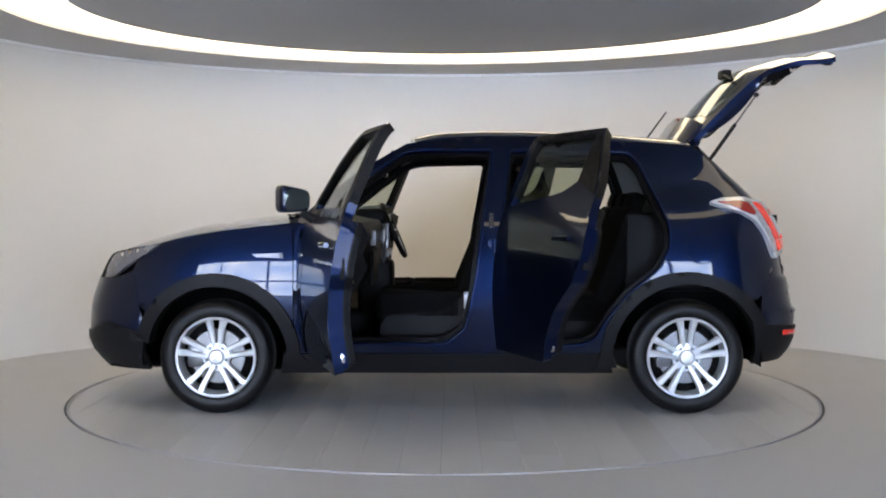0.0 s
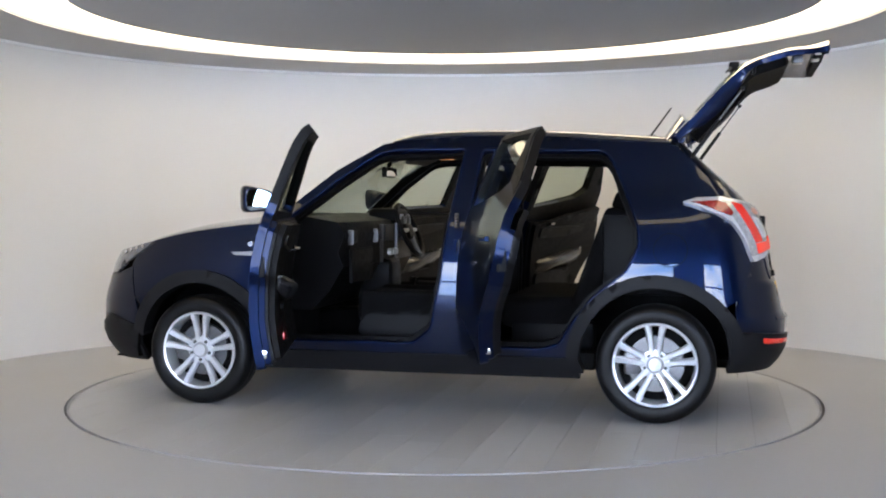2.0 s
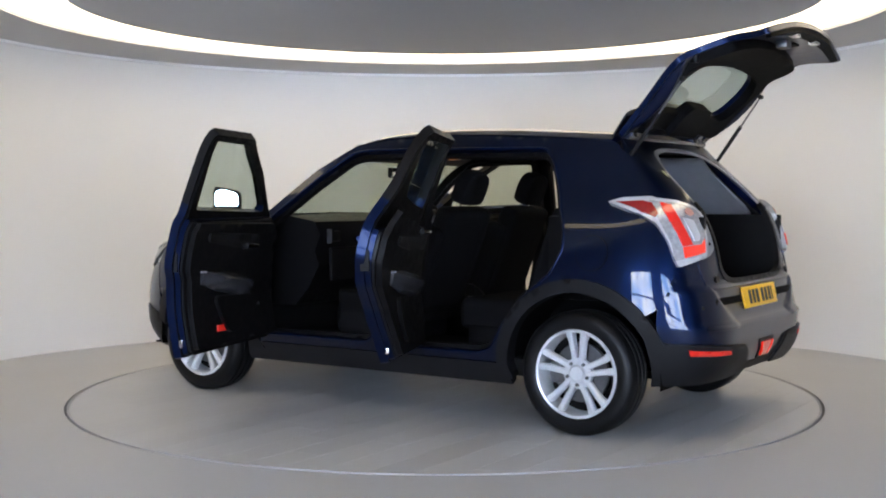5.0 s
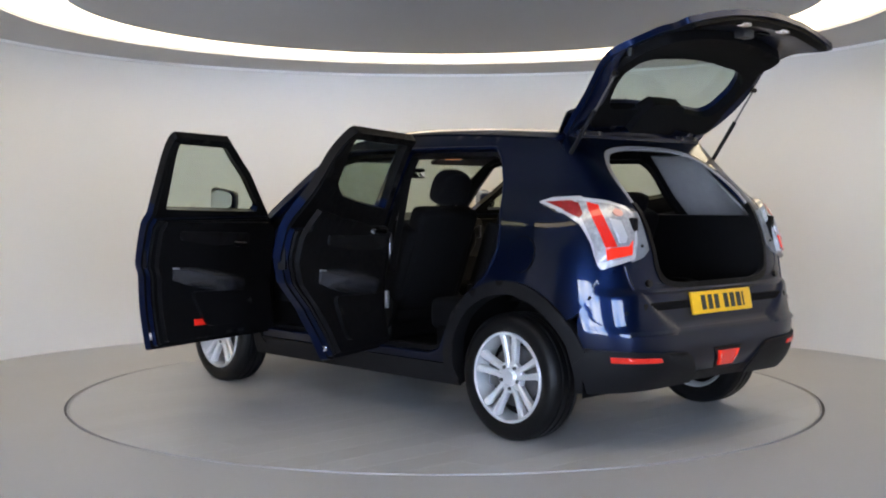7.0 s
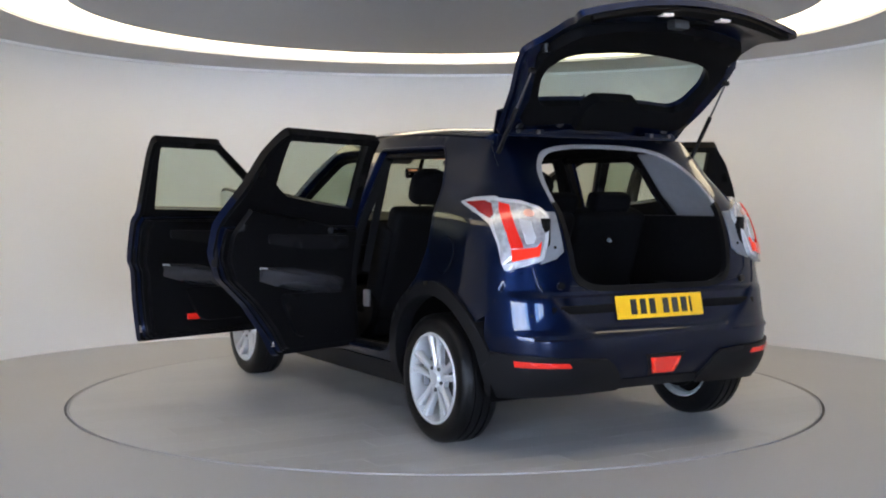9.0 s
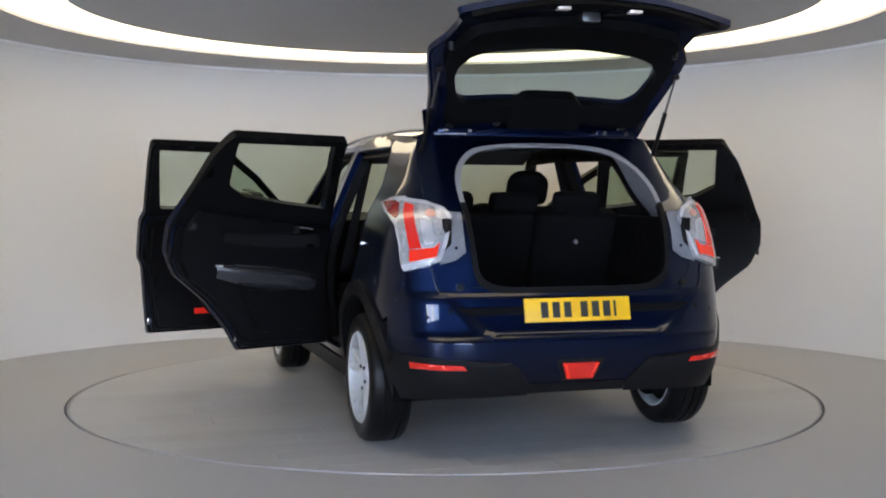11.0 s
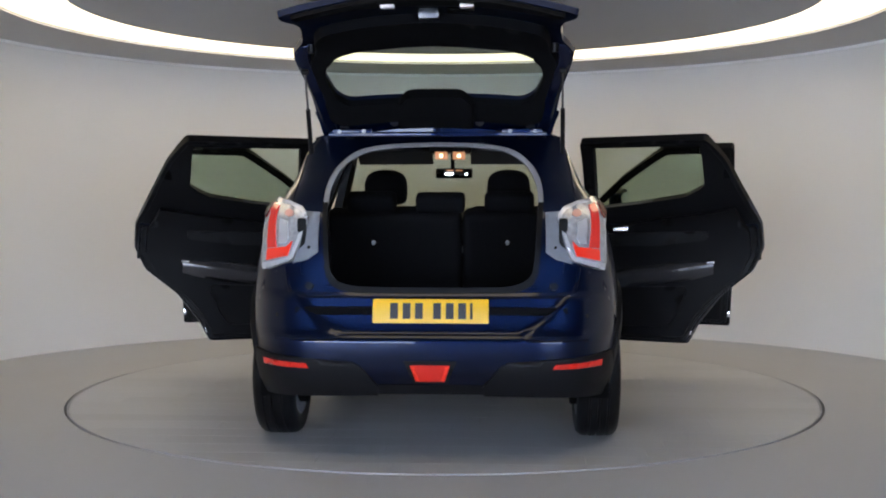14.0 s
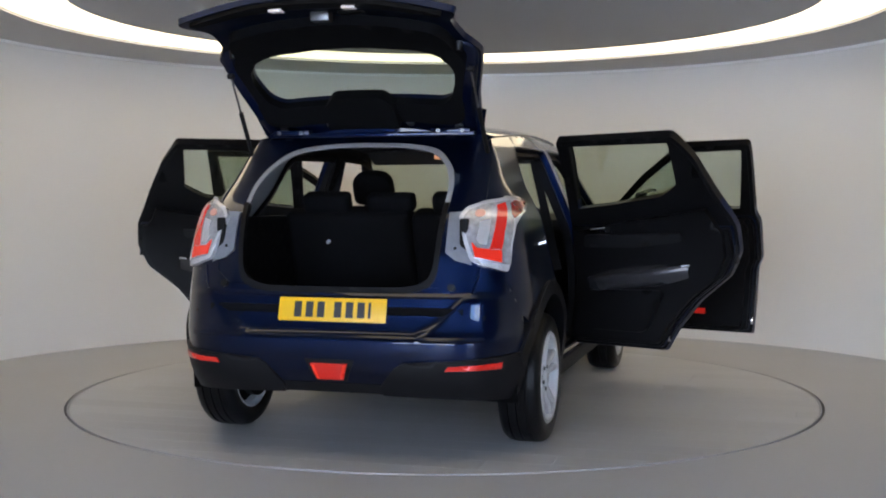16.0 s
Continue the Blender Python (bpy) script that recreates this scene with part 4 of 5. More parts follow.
def door_details(d, s, sg, fl, arm, hnd, latch, red=None, outer=None):
    def at(x, z, off):
        p = fl(x, z)
        return Vector((x, p.y - s * off, z))
    # armrest: a long wedge with a soft top
    (x0, z0), (x1, z1) = arm
    bm = bmesh.new()
    secs = []
    for k in range(9):
        t = k / 8
        x = x0 + (x1 - x0) * t
        z = z0 + (z1 - z0) * t
        grow = math.sin(math.pi * min(t * 2.2 + 0.12, 1) / 2) * math.sin(math.pi * min((1 - t) * 3 + 0.1, 1) / 2)
        dep, hgt = 0.075 * grow, 0.055 + 0.035 * grow
        pts = [(0.112, 0.035 * grow), (0.118 + dep * 0.85, 0.002), (0.118 + dep, -0.012), (0.118 + dep * 0.9, -0.034), (0.118 + dep * 0.3, -hgt), (0.112, -hgt)]
        secs.append([bm.verts.new(at(x, z + dz, o)) for o, dz in pts])
    for p, q in zip(secs, secs[1:]):
        for i in range(6):
            bm.faces.new((p[i], p[(i + 1) % 6], q[(i + 1) % 6], q[i]))
    bm.faces.new(secs[0])
    bm.faces.new(secs[-1])
    part("armrest", bm, ARM, d, "grey padded armrest", angle=50)
    part("armrest_tip", rod(at(x0 - 0.004, z0 + 0.004, 0.122), at(x0 + 0.035, z0 + 0.002, 0.135), 0.006, 0.004, 10), SILVER, d, "bright tip of the armrest")
    # padded upper band and a map pocket on the lining
    zb = 1.05
    pad = rounded([(x0 + 0.02, zb - 0.005), (x1 - 0.0, zb - 0.03), (x1 + 0.01, zb - 0.105), ((x0 + x1) / 2, zb - 0.10), (x0 + 0.03, zb - 0.06)], 0.02)
    panel("upper_pad", P(*pad), fl, PAD, d, (), 0.02, -0.112, 0.05, sg, "padded black upper band")
    pocket = rounded([(x0 + 0.14, z0 - 0.13), (x1 + 0.03, z0 - 0.15), (x1 + 0.05, 0.50), (x1 - 0.02, 0.44), (x0 + 0.24, 0.44)], 0.05)
    panel("map_pocket", P(*pocket), fl, TRIM, d, (), 0.03, -0.110, 0.05, sg, "moulded map pocket")
    hx, hz = hnd
    part("inner_handle", rod(at(hx, hz, 0.13), at(hx + 0.08, hz - 0.006, 0.155), 0.017, 0.013, 10), CHROME, d, "chrome inner door handle")
    part("handle_cup", box((-0.05, -0.008, -0.022), (0.05, 0.008, 0.022), 0.007, m=Matrix.Translation(at(hx + 0.02, hz, 0.12))), TRIM, d)
    if red:
        bm = box((-0.055, -0.005, -0.018), (0.055, 0.005, 0.018), 0.004, m=Matrix.Translation(at(red[0], red[1], 0.122)))
        # an unlit reflector, brightened by the emission in RED
        part("warning_lamp", bm, RED, d, "red courtesy reflector with returned light put in as a faint glow")
    lx, lz = latch
    part("latch", box((-0.012, -0.022, -0.05), (0.004, 0.022, 0.05), 0.004, m=Matrix.Translation(at(lx, lz, 0.045))), CLAD, d)
    bx = -0.165 if lx > -1 else -0.835
    part("edge_stop", box((-0.012, -0.012, -0.02), (0.008, 0.012, 0.02), 0.004, m=Matrix.Translation(at(bx, 0.435, 0.05))), CHROME, d)
    if outer:
        bm = rod(at(outer[0] - 0.08, outer[1], -0.03), at(outer[0] + 0.08, outer[1] - 0.003, -0.03), 0.013, 0.013, 10)
        part("outer_handle", bm, PAINT, d)


VALANCE = mat("valance_plastic", (0.006, 0.006, 0.007), 0.5, 0, 0, 30, 0.15, 0.15, 700, spec=0.15)
PAD = mat("pad_vinyl", (0.006, 0.006, 0.007), 0.55, 0, 0, 30, 0.2, 0.3, 700, spec=0.25)
ARM = mat("armrest_vinyl", (0.030, 0.030, 0.034), 0.24, 0, 0, 30, 0.15, 0.1, 900, spec=0.7)


def build_doors(car):
    f_out = rounded([(0.855, 0.36), (0.858, 1.035), (0.79, 1.105), (0.51, 1.352), (0.23, 1.543), (-0.215, 1.548), (-0.198, 1.115), (-0.222, 1.075), (-0.222, 0.83), (-0.195, 0.775), (-0.185, 0.62), (-0.175, 0.355)], 0.02)
    f_win = rounded([(0.655, 1.13), (0.665, 1.163), (0.484, 1.318), (0.21, 1.503), (-0.16, 1.512), (-0.108, 1.148)], 0.012)
    r_out = rounded([(-0.215, 0.36), (-0.235, 0.75), (-0.235, 1.05), (-0.25, 1.538), (-0.975, 1.545), (-1.07, 1.42), (-1.165, 1.22), (-1.235, 1.06), (-1.24, 0.92), (-1.18, 0.79), (-1.0, 0.64), (-0.88, 0.48), (-0.82, 0.36)], 0.02)
    r_win = rounded([(-0.30, 1.15), (-0.325, 1.505), (-0.94, 1.507), (-0.945, 1.28), (-0.83, 1.222), (-0.55, 1.178)], 0.012)
    for s in (1, -1):
        d, fl, sg = door(car, "front_door", s, (0.83, 0.86), FRONT_ANGLE, f_out, f_win, 1.105)
        door_details(d, s, sg, fl, ((-0.05, 0.80), (0.55, 0.72)), (0.42, 0.93), (-0.195, 0.86), (0.16, 0.49), (-0.05, 0.97))
        # mirror on its foot
        def at(x, z, o):
            p = fl(x, z)
            return Vector((x, p.y + s * o, z))
        m = Matrix.Translation((0.585, s * 0.94, 1.178)) @ Matrix.Rotation(radians(s * 20), 4, "Z") @ Matrix.Diagonal((0.95, 0.87, 1.08, 1))
        def taper(bm):
            for v in bm.verts:
                t = (s * v.co.y + 0.095) / 0.19
                v.co.z = v.co.z * (0.78 + 0.30 * t) + 0.012 * t
                v.co.x -= 0.022 * (1 - t)
            bm.transform(m)
            return bm
        part("mirror_housing", taper(box((-0.045, -0.095, -0.066), (0.06, 0.095, 0.066), 0.042, 6)), PAINT, d, "blue mirror housing")
        panel("mirror_glass", rounded([(-0.078, -0.036), (0.072, -0.052), (0.080, 0.050), (0.02, 0.062), (-0.078, 0.040)], 0.028), lambda a, b: m @ Vector((-0.052 - 0.022 * (0.5 - a / 0.19), s * a, b)), MIRROR, d, (), 0.004, 0.0, 0.2, -s, "mirror glass")
        part("mirror_foot", rod(at(0.60, 1.08, 0.0), at(0.61, 1.12, 0.08), 0.028, 0.022, 12), CLAD, d)
        panel("door_badge", P((0.845, 0.868), (0.72, 0.872), (0.705, 0.884), (0.72, 0.894), (0.845, 0.892)), fl, SILVER, d, (), 0.008, 0.005, 0.03, sg, "bright chrome badge on the door")
        d, fl, sg = door(car, "rear_door", s, (-0.245, 0.86), REAR_ANGLE, r_out, r_win, 1.135)
        door_details(d, s, sg, fl, ((-0.98, 0.83), (-0.36, 0.75)), (-0.50, 1.02), (-1.215, 0.90), None, (-1.05, 1.0))


FRONT_ANGLE, REAR_ANGLE, GATE_ANGLE = 74, 68, 91


def build_tailgate(car):
    """Built closed, then swung up about its hinge at the end of the roof."""
    hx, hz = -1.345, 1.545
    g = new("tailgate")
    g.parent = car
    g.matrix_local = Matrix.Translation((hx, 0, hz)) @ Matrix.Rotation(radians(GATE_ANGLE), 4, "Y") @ Matrix.Translation((-hx, 0, -hz))
    dirs = smooth_curve([(0.0, -43), (0.40, -43), (0.50, -54), (0.58, -76), (0.66, -87), (0.86, -88), (0.94, -78), (1.1, -70)])
    pos = [(0.0, 0.0)]
    for k in range(110):
        a = radians(dirs((k + 0.5) / 100))
        pos.append((pos[-1][0] + 0.01 * math.cos(a), pos[-1][1] + 0.01 * math.sin(a)))

    def gate(y, v):
        k = min(max(v * 100, 0), 109)
        i = int(k)
        px = pos[i][0] + (pos[i + 1][0] - pos[i][0]) * (k - i)
        pz = pos[i][1] + (pos[i + 1][1] - pos[i][1]) * (k - i)
        if v < 0:
            px, pz = v * 0.72, -v * 0.69
        low = min(max((v - 0.5) / 0.3, 0), 1)
        bow = 0.05 * (1 - low) * (y / 0.6) ** 2 + 0.07 * low * (y / 0.63) ** 2 - 0.075 * low
        return Vector((hx - px + bow, y, hz + pz - 0.01 * (y / 0.6) ** 2))
    half = [(0.0, 0.0), (0.50, 0.0), (0.57, 0.03), (0.60, 0.28), (0.645, 0.46), (0.66, 0.54), (0.600, 0.63), (0.585, 0.76), (0.600, 0.87), (0.645, 0.945), (0.65, 0.985), (0.3, 1.025), (0.0, 1.035)]
    outl = half + [(-y, v) for y, v in reversed(half[1:-1])]
    wh = [(0.0, 0.21), (0.42, 0.22), (0.48, 0.27), (0.525, 0.40), (0.505, 0.49), (0.40, 0.545), (0.0, 0.565)]
    win = rounded(wh + [(-y, v) for y, v in reversed(wh[1:-1])], 0.04)
    panel("gate_shell", rounded(outl, 0.02), gate, PAINT, g, [win], 0.03, 0, 0.05, 1, inner_mat=INNER, rim_mat=EDGE)
    panel("gate_glass", [(a * 1.08, 0.38 + (b - 0.38) * 1.1) for a, b in win], gate, PRIV, g, (), 0.004, 0.006, 0.08, 1, "tinted rear window")
    li = [(0.0, 0.105), (0.46, 0.105), (0.52, 0.14), (0.560, 0.38), (0.585, 0.50), (0.55, 0.60), (0.54, 0.70), (0.50, 0.765), (0.30, 0.79), (0.0, 0.80)]
    lin = rounded(li + [(-y, v) for y, v in reversed(li[1:-1])], 0.03)
    panel("gate_lining", lin, gate, LINING, g, [win], 0.05, -0.031, 0.05, 1, "black moulded tailgate lining")
    panel("wiper_cover", rounded([(-0.19, 0.09), (0.19, 0.09), (0.18, 0.225), (0.13, 0.275), (-0.13, 0.275), (-0.18, 0.225)], 0.02), gate, LINING, g, (), 0.07, -0.05, 0.05, 1)
    # spoiler over the top of the window
    bm = bmesh.new()
    secs = []
    for k in range(17):
        y = -0.60 + 1.2 * k / 16
        e = 1 - abs(y / 0.6) ** 6 * 0.5
        p0, p1 = gate(y * 0.93, -0.02), gate(y, 0.14)
        up = Vector((-0.69, 0, 0.72))
        secs.append([bm.verts.new(v) for v in (p0 + up * 0.012, p0 + up * 0.035 * e, p1 + up * 0.055 * e, p1 + up * 0.040 * e, p1 + up * 0.015)])
    for p, q in zip(secs, secs[1:]):
        for i in range(5):
            bm.faces.new((p[i], p[(i + 1) % 5], q[(i + 1) % 5], q[i]))
    bm.faces.new(secs[0])
    bm.faces.new(secs[-1])
    part("spoiler", bm, PAINT, g, "blue roof spoiler on the tailgate", angle=40)
    part("high_brake_lamp", box((-0.012, -0.10, -0.012), (0.012, 0.10, 0.012), 0.005, m=Matrix.Translation(gate(0, 0.12) + Vector((-0.04, 0, 0.03)))), DEEPRED, g)
    # plate lights, latch and grips under the lower lip
    for y in (0.17, -0.17):
        p = gate(y, 0.985)
        part("plate_light", box((-0.008, -0.030, -0.022), (0.008, 0.030, 0.022), 0.004, m=Matrix.Translation(p + Vector((0.052, 0, 0.0)))), mat("plate_light_lens", (0.8, 0.7, 0.62), 0.3), g, "clear lens")
    p = gate(0, 0.875)
    part("latch", box((0.03, -0.045, -0.03), (0.075, 0.045, 0.03), 0.01, m=Matrix.Translation(p)), STEEL, g)
    part("grip", box((0.03, -0.20, -0.025), (0.045, -0.08, 0.025), 0.008, m=Matrix.Translation(p)), DARK, g)
    for y in (0.46, 0.21, -0.21, -0.46):
        q = gate(y, 0.065) + Vector((0.022, 0, -0.023))
        part("grommet", rod(q, q + Vector((0.006, 0, -0.0065)), 0.022, 0.018, 14), STEEL, g, "round metal cap")
    panel("lip_trim", rounded([(-0.58, 0.945), (-0.3, 0.965), (0.3, 0.965), (0.58, 0.945), (0.60, 0.978), (0.3, 1.018), (-0.3, 1.018), (-0.60, 0.978)], 0.012), gate, LINING, g, (), 0.02, -0.031, 0.05, 1, "black strip over the plate recess")
    # rear wiper on the outer side of the window
    part("wiper_hub", box((-0.035, -0.065, -0.03), (0.02, 0.065, 0.03), 0.014, 3, Matrix.Translation(gate(0.0, 0.525) + Vector((-0.02, 0, 0.01)))), CLAD, g, "black rear wiper hub")
    part("wiper_arm", rod(gate(0.0, 0.52) + Vector((-0.035, 0, 0.02)), gate(0.36, 0.47) + Vector((-0.02, 0, 0.015)), 0.009, 0.005, 8), CLAD, g)
    for s in (1, -1):
        # deep inner flange down each side of the window
        edge = smooth_curve([(0.05, 0.548), (0.28, 0.582), (0.46, 0.625), (0.54, 0.640), (0.60, 0.612)])
        bm = bmesh.new()
        rows = []
        for k in range(23):
            v = 0.05 + 0.025 * k
            y = edge(v)
            a = radians(dirs(v))
            n = Vector((math.sin(-a), 0, -math.cos(a)))
            deep = 0.035 + 0.055 * math.sin(math.pi * k / 22)
            p, q = gate(s * y, v), gate(s * (y - 0.055), v)
            rows.append([bm.verts.new(c) for c in (p + n * 0.02, p + n * deep * 0.8, p.lerp(q, 0.25) + n * deep, q + n * deep * 0.95, q + n * 0.03)])
        for p, q in zip(rows, rows[1:]):
            for m in range(5):
                bm.faces.new((p[m], p[(m + 1) % 5], q[(m + 1) % 5], q[m]))
        bm.faces.new(rows[0])
        bm.faces.new(rows[-1])
        part("side_flange", bm, INNER, g, "painted inner flange of the tailgate", angle=50)
        part("buffer", rod(gate(s * 0.56, 0.60) + Vector((0.03, 0, 0)), gate(s * 0.56, 0.60) + Vector((0.07, 0, 0)), 0.022, 0.016, 12), RUBBER, g)
        part("hinge", box((-0.03, -0.05, -0.02), (0.05, 0.05, 0.012), 0.008, m=Matrix.Translation((hx - 0.01, s * 0.33, hz - 0.01))), PAINT, g)
        st = new("gas_strut")
        st.parent = car
        a, b = Vector((-1.47, s * 0.615, 1.41)), Vector((-1.735, s * 0.60, 1.78))
        part("cylinder", rod(a, a.lerp(b, 0.55), 0.011, 0.011, 12), CLAD, st)
        part("rod", rod(a.lerp(b, 0.55), b, 0.005, 0.005, 10), STEEL, st)
        part("ball_joint", rod(b - Vector((0, 0.015, 0)), b + Vector((0, 0.015, 0)), 0.013, 0.013, 10), CLAD, st)


def cushion(lo, hi, bev, m=None):
    return box(lo, hi, bev, 4, m)


def pillow(hw, z0, z1, depth, m):
    """A domed headrest: rounded top, soft edges."""
    bm = bmesh.new()
    rings = []
    n = 28
    for f, g in ((-0.5, 0.80), (-0.42, 0.93), (-0.2, 1.0), (0.2, 1.0), (0.42, 0.93), (0.5, 0.80)):
        ring = []
        for k in range(n):
            a = 2 * math.pi * k / n
            e = 2.6 if math.sin(a) > 0 else 5.0
            y = math.copysign(abs(math.cos(a)) ** (2 / e), math.cos(a)) * hw * g
            z = (z0 + z1) / 2 + math.copysign(abs(math.sin(a)) ** (2 / e), math.sin(a)) * (z1 - z0) / 2 * g
            ring.append(bm.verts.new(m @ Vector((f * depth, y, z))))
        rings.append(ring)
    for p, q in zip(rings, rings[1:]):
        for k in range(n):
            bm.faces.new((p[k], p[(k + 1) % n], q[(k + 1) % n], q[k]))
    bm.faces.new(rings[0])
    bm.faces.new(rings[-1])
    return bm


def build_interior(car):
    part("floor_pan", box((-0.98, -0.79, 0.26), (0.90, 0.79, 0.355), 0.02), DARK, car)
    part("centre_tunnel", box((-0.9, -0.12, 0.34), (0.85, 0.12, 0.50), 0.04), TRIM, car)
    part("firewall", box((0.86, -0.76, 0.26), (0.90, 0.76, 1.06), 0.01), DARK, car)
    part("engine_block", box((0.95, -0.50, 0.26), (1.80, 0.50, 0.80), 0.05), DARK, car)
    part("boot_floor", box((-1.93, -0.62, 0.66), (-0.98, 0.62, 0.70), 0.01), FABRIC, car)
    part("boot_under", box((-1.90, -0.50, 0.30), (-0.98, 0.50, 0.66), 0.04), DARK, car)
    for s in (1, -1):
        part("boot_side", box((-1.86, s * 0.60 - 0.02, 0.66), (-1.0, s * 0.60 + 0.02, 1.10), 0.01), TRIM, car)
    # dashboard
    bm = bmesh.new()
    secs = []
    for k in range(13):
        y = -0.74 + 1.48 * k / 12
        c = 0.04 * (1 - (y / 0.74) ** 2)
        secs.append([bm.verts.new((x, y, z)) for x, z in ((0.90, 0.55), (0.90, 1.075), (0.70, 1.09 + c * 0.3), (0.50 - c, 1.055), (0.46 - c, 0.98), (0.50 - c, 0.88), (0.47 - c, 0.80), (0.55, 0.66), (0.66, 0.55))])
    for p, q in zip(secs, secs[1:]):
        for i in range(9):
            bm.faces.new((p[i], p[(i + 1) % 9], q[(i + 1) % 9], q[i]))
    bm.faces.new(secs[0])
    bm.faces.new(secs[-1])
    dash = part("dashboard", bm, TRIM, car, "black moulded dashboard", angle=50)
    part("centre_console", box((0.36, -0.12, 0.46), (0.58, 0.12, 0.82), 0.05, 3), TRIM, car)
    part("arm_console", box((-0.28, -0.09, 0.45), (0.40, 0.09, 0.585), 0.03, 3), TRIM, car)
    part("gear_knob", rod((0.27, 0.0, 0.57), (0.25, 0.0, 0.70), 0.012, 0.028, 12), CHROME, car)
    for y in (0.17, -0.17):
        bm = rod((0.412, y, 1.035), (0.415, y * 0.93, 0.80), 0.013, 0.010, 8)
        part("trim_strip", bm, STEEL, dash, "steel console strip")
    part("cluster_hood", box((0.42, -0.52, 1.03), (0.62, -0.20, 1.13), 0.04, 4), TRIM, dash)
    part("screen", box((0.408, -0.10, 0.93), (0.43, 0.10, 1.03), 0.004), PRINT, dash)
    for y in (0.62, 0.22, -0.22, -0.62):
        x = 0.405 if abs(y) < 0.5 else 0.432
        part("air_vent", box((x, y - 0.045, 0.935), (x + 0.04, y + 0.045, 1.0), 0.014, 3), TRIM, dash)
        part("vent_frame", box((x - 0.004, y + (0.046 if y > 0 else -0.058), 0.925), (x + 0.03, y + (0.058 if y > 0 else -0.046), 1.01), 0.005), STEEL, dash)
    for y in (-0.29, -0.43):
        part("gauge", rod((0.425, y, 1.035), (0.412, y, 1.035), 0.055, 0.05, 24), PRINT, dash)
        part("gauge_ring", revolve([(0.05, -0.006), (0.057, -0.006), (0.057, 0.006), (0.05, 0.006)], 28), SILVER, dash).matrix_local = Matrix.Translation((0.41, y, 1.035)) @ Matrix.Rotation(radians(90), 4, "Z")
    for y in (-0.06, 0.0, 0.06):
        part("control_knob", rod((0.40, y, 0.86), (0.375, y, 0.86), 0.022, 0.019, 16), SILVER, dash)
    part("glovebox_lid", box((0.452, 0.25, 0.70), (0.475, 0.66, 0.90), 0.015, 3, Matrix.Translation((-0.012, 0, 0))), TRIM, dash)
    # steering wheel
    sw = new("steering_wheel")
    sw.parent = car
    sw.matrix_local = Matrix.Translation((0.38, -0.36, 0.985)) @ Matrix.Rotation(radians(24), 4, "Y")
    bm = bmesh.new()
    n, k = 40, 10
    rings = []
    for i in range(n):
        a = 2 * math.pi * i / n
        rings.append([bm.verts.new((0.017 * math.sin(2 * math.pi * j / k), (0.18 + 0.017 * math.cos(2 * math.pi * j / k)) * math.cos(a), (0.18 + 0.017 * math.cos(2 * math.pi * j / k)) * math.sin(a))) for j in range(k)])
    for i in range(n):
        p, q = rings[i], rings[(i + 1) % n]
        for j in range(k):
            bm.faces.new((p[j], p[(j + 1) % k], q[(j + 1) % k], q[j]))
    part("rim", bm, TRIM, sw)
    part("boss", box((-0.015, -0.075, -0.065), (0.05, 0.075, 0.05), 0.03, 3), TRIM, sw)
    for a in (0, 180, 270):
        d = Vector((0, math.cos(radians(a)), math.sin(radians(a))))
        part("spoke", rod(d * 0.05, d * 0.175, 0.016, 0.012, 8), SILVER, sw)
    part("steering_column", rod((0.42, -0.36, 0.965), (0.60, -0.36, 0.90), 0.04, 0.055, 14), TRIM, car)
    # seats
    for s in (1, -1):
        st = new("front_seat")
        st.parent = car
        y = s * 0.36
        part("cushion", cushion((-0.10, y - 0.245, 0.47), (0.47, y + 0.245, 0.625), 0.075, Matrix.Translation((0, 0, 0)) @ Matrix.Rotation(radians(-3), 4, "Y")), FABRIC, st)
        for d in (-1, 1):
            part("cushion_bolster", cushion((-0.08, y + d * 0.23 - 0.045, 0.48), (0.42, y + d * 0.23 + 0.045, 0.66), 0.04), FABRIC, st)
        part("seat_base", box((-0.06, y - 0.22, 0.36), (0.36, y + 0.22, 0.50), 0.05, 3), TRIM, st)
        for d in (-1, 1):
            vx = rounded([(0.42, 0.42), (0.37, 0.53), (0.05, 0.55), (-0.10, 0.66), (-0.17, 0.60), (-0.13, 0.47), (-0.02, 0.39), (0.36, 0.378)], 0.05)
            panel("side_valance", vx, lambda x, z, yy=y + d * 0.275: Vector((x, yy, z)), VALANCE, st, (), 0.03, 0.0, 0.08, -d, "grey plastic seat valance")
        back = Matrix.Translation((-0.07, y, 0.55)) @ Matrix.Rotation(radians(-22), 4, "Y")
        part("backrest", cushion((-0.075, -0.23, 0.0), (0.05, 0.23, 0.64), 0.055, back), FABRIC, st)
        for d in (-1, 1):
            part("back_bolster", cushion((-0.06, d * 0.22 - 0.045, 0.06), (0.085, d * 0.22 + 0.045, 0.52), 0.04, back), FABRIC, st)
        part("headrest", pillow(0.125, 0.66, 0.865, 0.10, back), FABRIC, st)
        for d in (-0.05, 0.05):
            part("headrest_post", rod(back @ Vector((0, d, 0.60)), back @ Vector((0, d, 0.70)), 0.007, 0.007, 8), CHROME, st)
        part("seat_hinge_cover", box((-0.13, y + s * 0.285 - 0.012, 0.56), (-0.07, y + s * 0.285 + 0.012, 0.66), 0.011, 3), SILVER, st, "light grey hinge cover")
        part("belt_buckle", box((-0.10, y - s * 0.28 - 0.015, 0.50), (-0.05, y - s * 0.28 + 0.015, 0.66), 0.01), CLAD, st)
    rs = new("rear_seat")
    rs.parent = car
    part("cushion", cushion((-0.93, -0.60, 0.46), (-0.42, 0.60, 0.64), 0.06), FABRIC, rs)
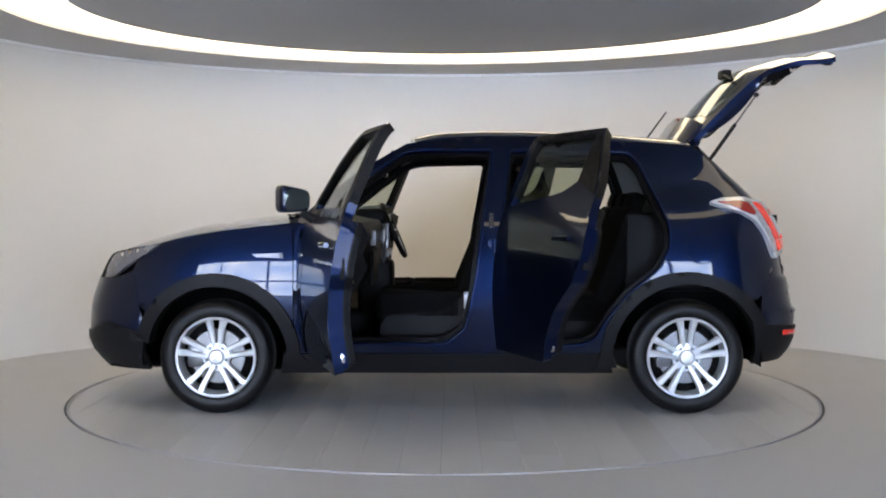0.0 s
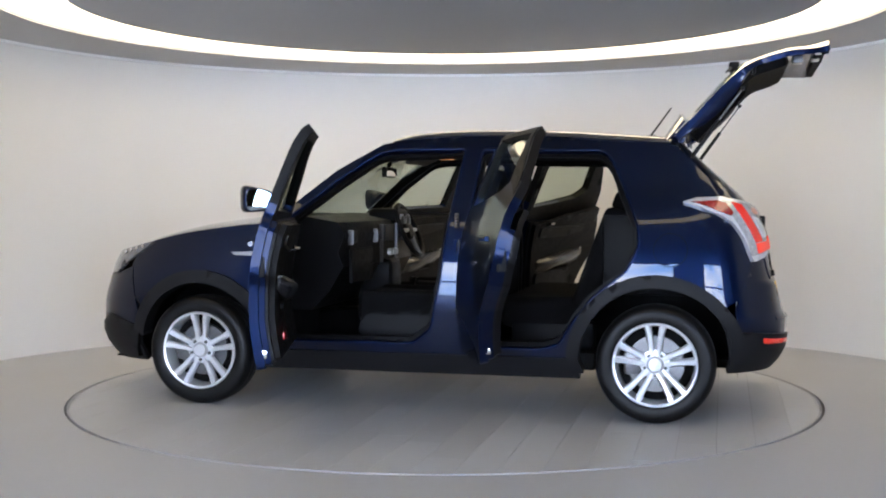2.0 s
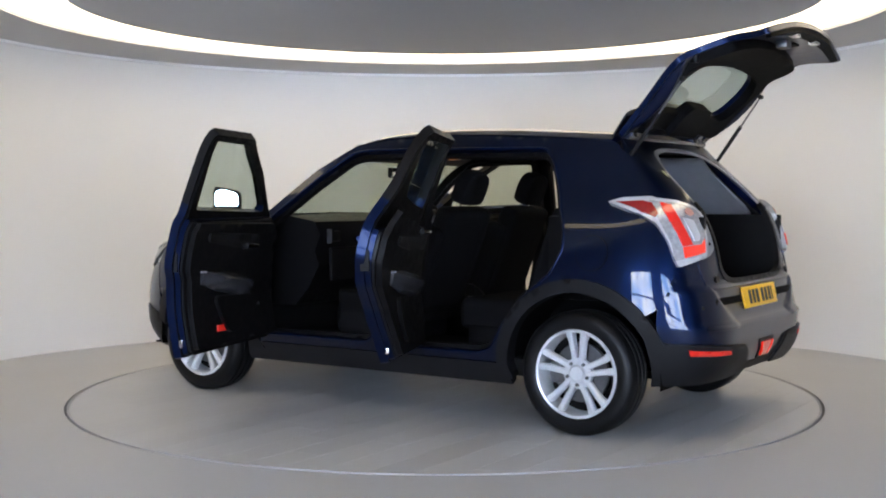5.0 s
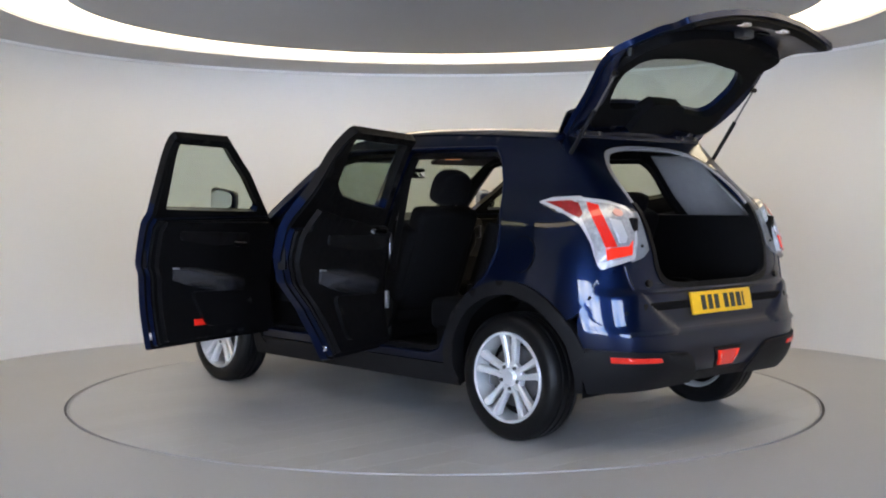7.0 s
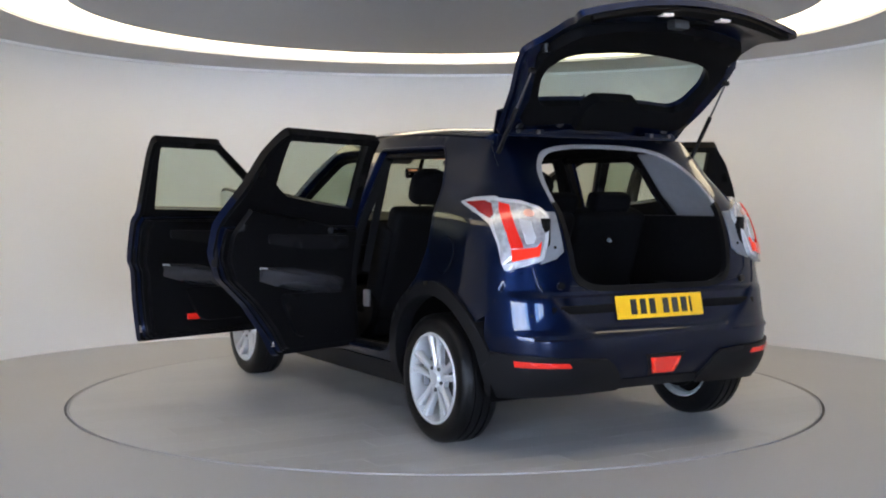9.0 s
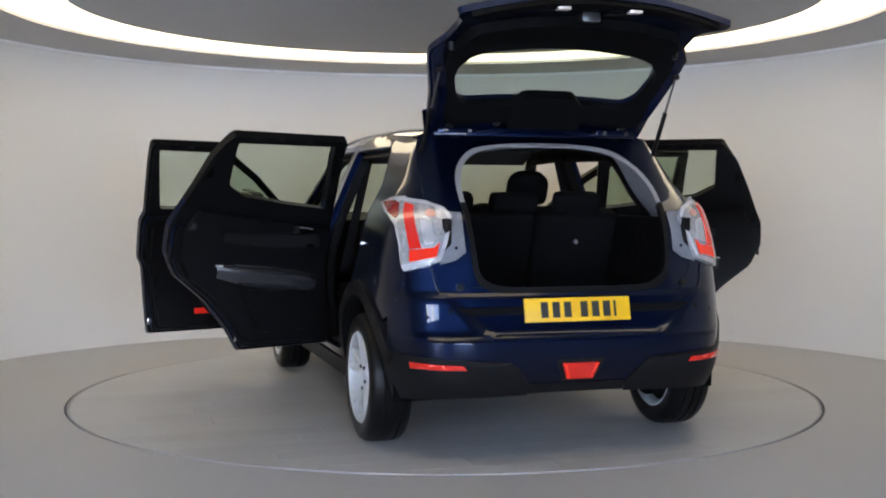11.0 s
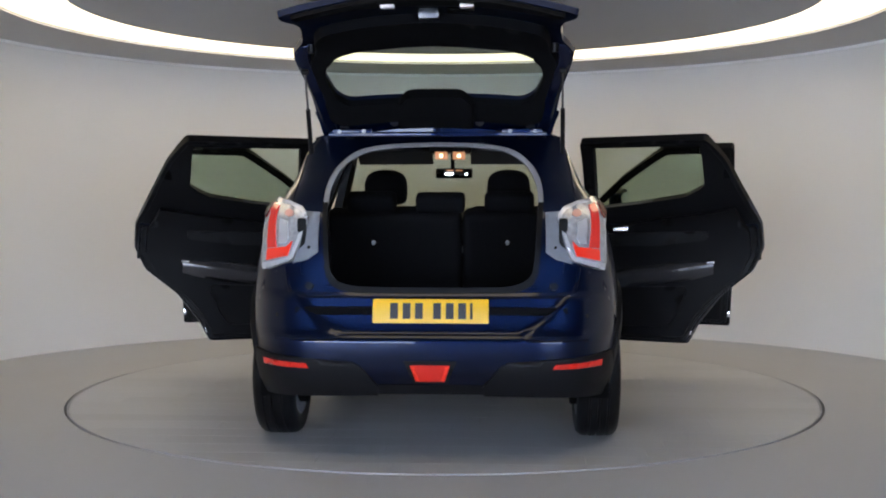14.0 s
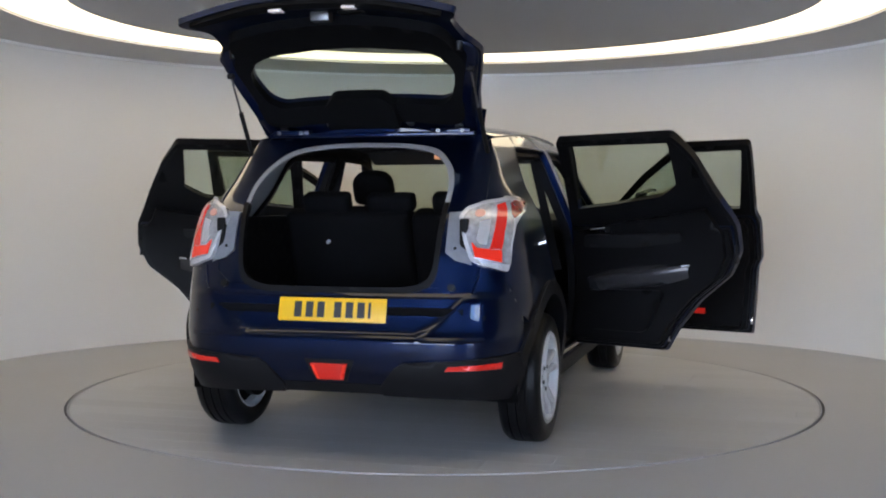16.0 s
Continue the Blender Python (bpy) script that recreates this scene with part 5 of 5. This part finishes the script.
    part("plinth", box((-0.95, -0.60, 0.34), (-0.48, 0.60, 0.50), 0.03), TRIM, rs)
    back = Matrix.Translation((-0.86, 0, 0.56)) @ Matrix.Rotation(radians(-20), 4, "Y")
    for y0, y1 in ((-0.60, -0.115), (-0.11, 0.60)):
        part("backrest", cushion((-0.085, y0, 0.0), (0.06, y1, 0.61), 0.05, back), FABRIC, rs)
    for y in (0.36, 0.0, -0.36):
        part("headrest", cushion((-0.05, y - 0.13, 0.60), (0.045, y + 0.13, 0.705 if y else 0.70), 0.035, back), FABRIC, rs)
    for y in (0.33, -0.33):
        part("release_knob", rod(back @ Vector((-0.085, y * 1.06, 0.46)), back @ Vector((-0.105, y * 1.06, 0.46)), 0.011, 0.009, 10), SILVER, rs)
    # mirror and lit roof lamps
    part("rear_view_mirror", box((0.40, -0.13, 1.325), (0.43, 0.11, 1.39), 0.014, 3), TRIM, car)
    part("mirror_face", box((0.396, -0.12, 1.333), (0.3985, 0.10, 1.382), 0.001), MIRROR, car)
    part("mirror_stem", rod((0.42, 0.0, 1.39), (0.36, 0.0, 1.49), 0.014, 0.012, 8), TRIM, car)
    for s in (1, -1):
        tilt = Matrix.Translation((0.25, s * 0.36, 1.462)) @ Matrix.Rotation(radians(24), 4, "Y")
        part("sun_visor", box((-0.09, -0.24, -0.012), (0.10, 0.24, 0.012), 0.011, 3, tilt), GREYTRIM_DARK, car, "dark grey folded sun visor")
    con = part("roof_console", box((0.02, -0.13, 1.475), (0.24, 0.13, 1.53), 0.015, 3), TRIM, car)
    for y in (0.055, -0.055):
        part("map_lamp", box((0.010, y - 0.038, 1.436), (0.10, y + 0.038, 1.482), 0.006), DOME, con, "lit amber map lamp")
        part("bulb", box((0.002, y - 0.011, 1.446), (0.03, y + 0.011, 1.468), 0.005), BULB, con, "glowing bulb")
    for s in (1, -1):
        part("seat_belt", box((-0.003, -0.024, -0.33), (0.003, 0.024, 0.33), 0.001, 1, Matrix.Translation((-0.27, s * 0.665, 1.10)) @ Matrix.Rotation(radians(s * 13), 4, "X")), TRIM, car)


def build_car():
    car = tagged(new("car"), "dark blue compact SUV with open doors on the turntable", "car")
    build_shell(car)
    build_doors(car)
    build_tailgate(car)
    build_interior(car)
    return car


build_room()
table = build_turntable()
car = build_car()


def motions():
    rows_t, rows_c = [], []
    for k in range(9):
        t = 2.0 * k
        r = pose(0, 0, 0, 0, 0, turn_at(t))
        rows_t.append((t, r))
        rows_c.append((t, r @ Matrix.Translation((-0.0442, -0.0365, 0.0))))
    walk(table, rows_t)
    walk(car, rows_c)


motions()
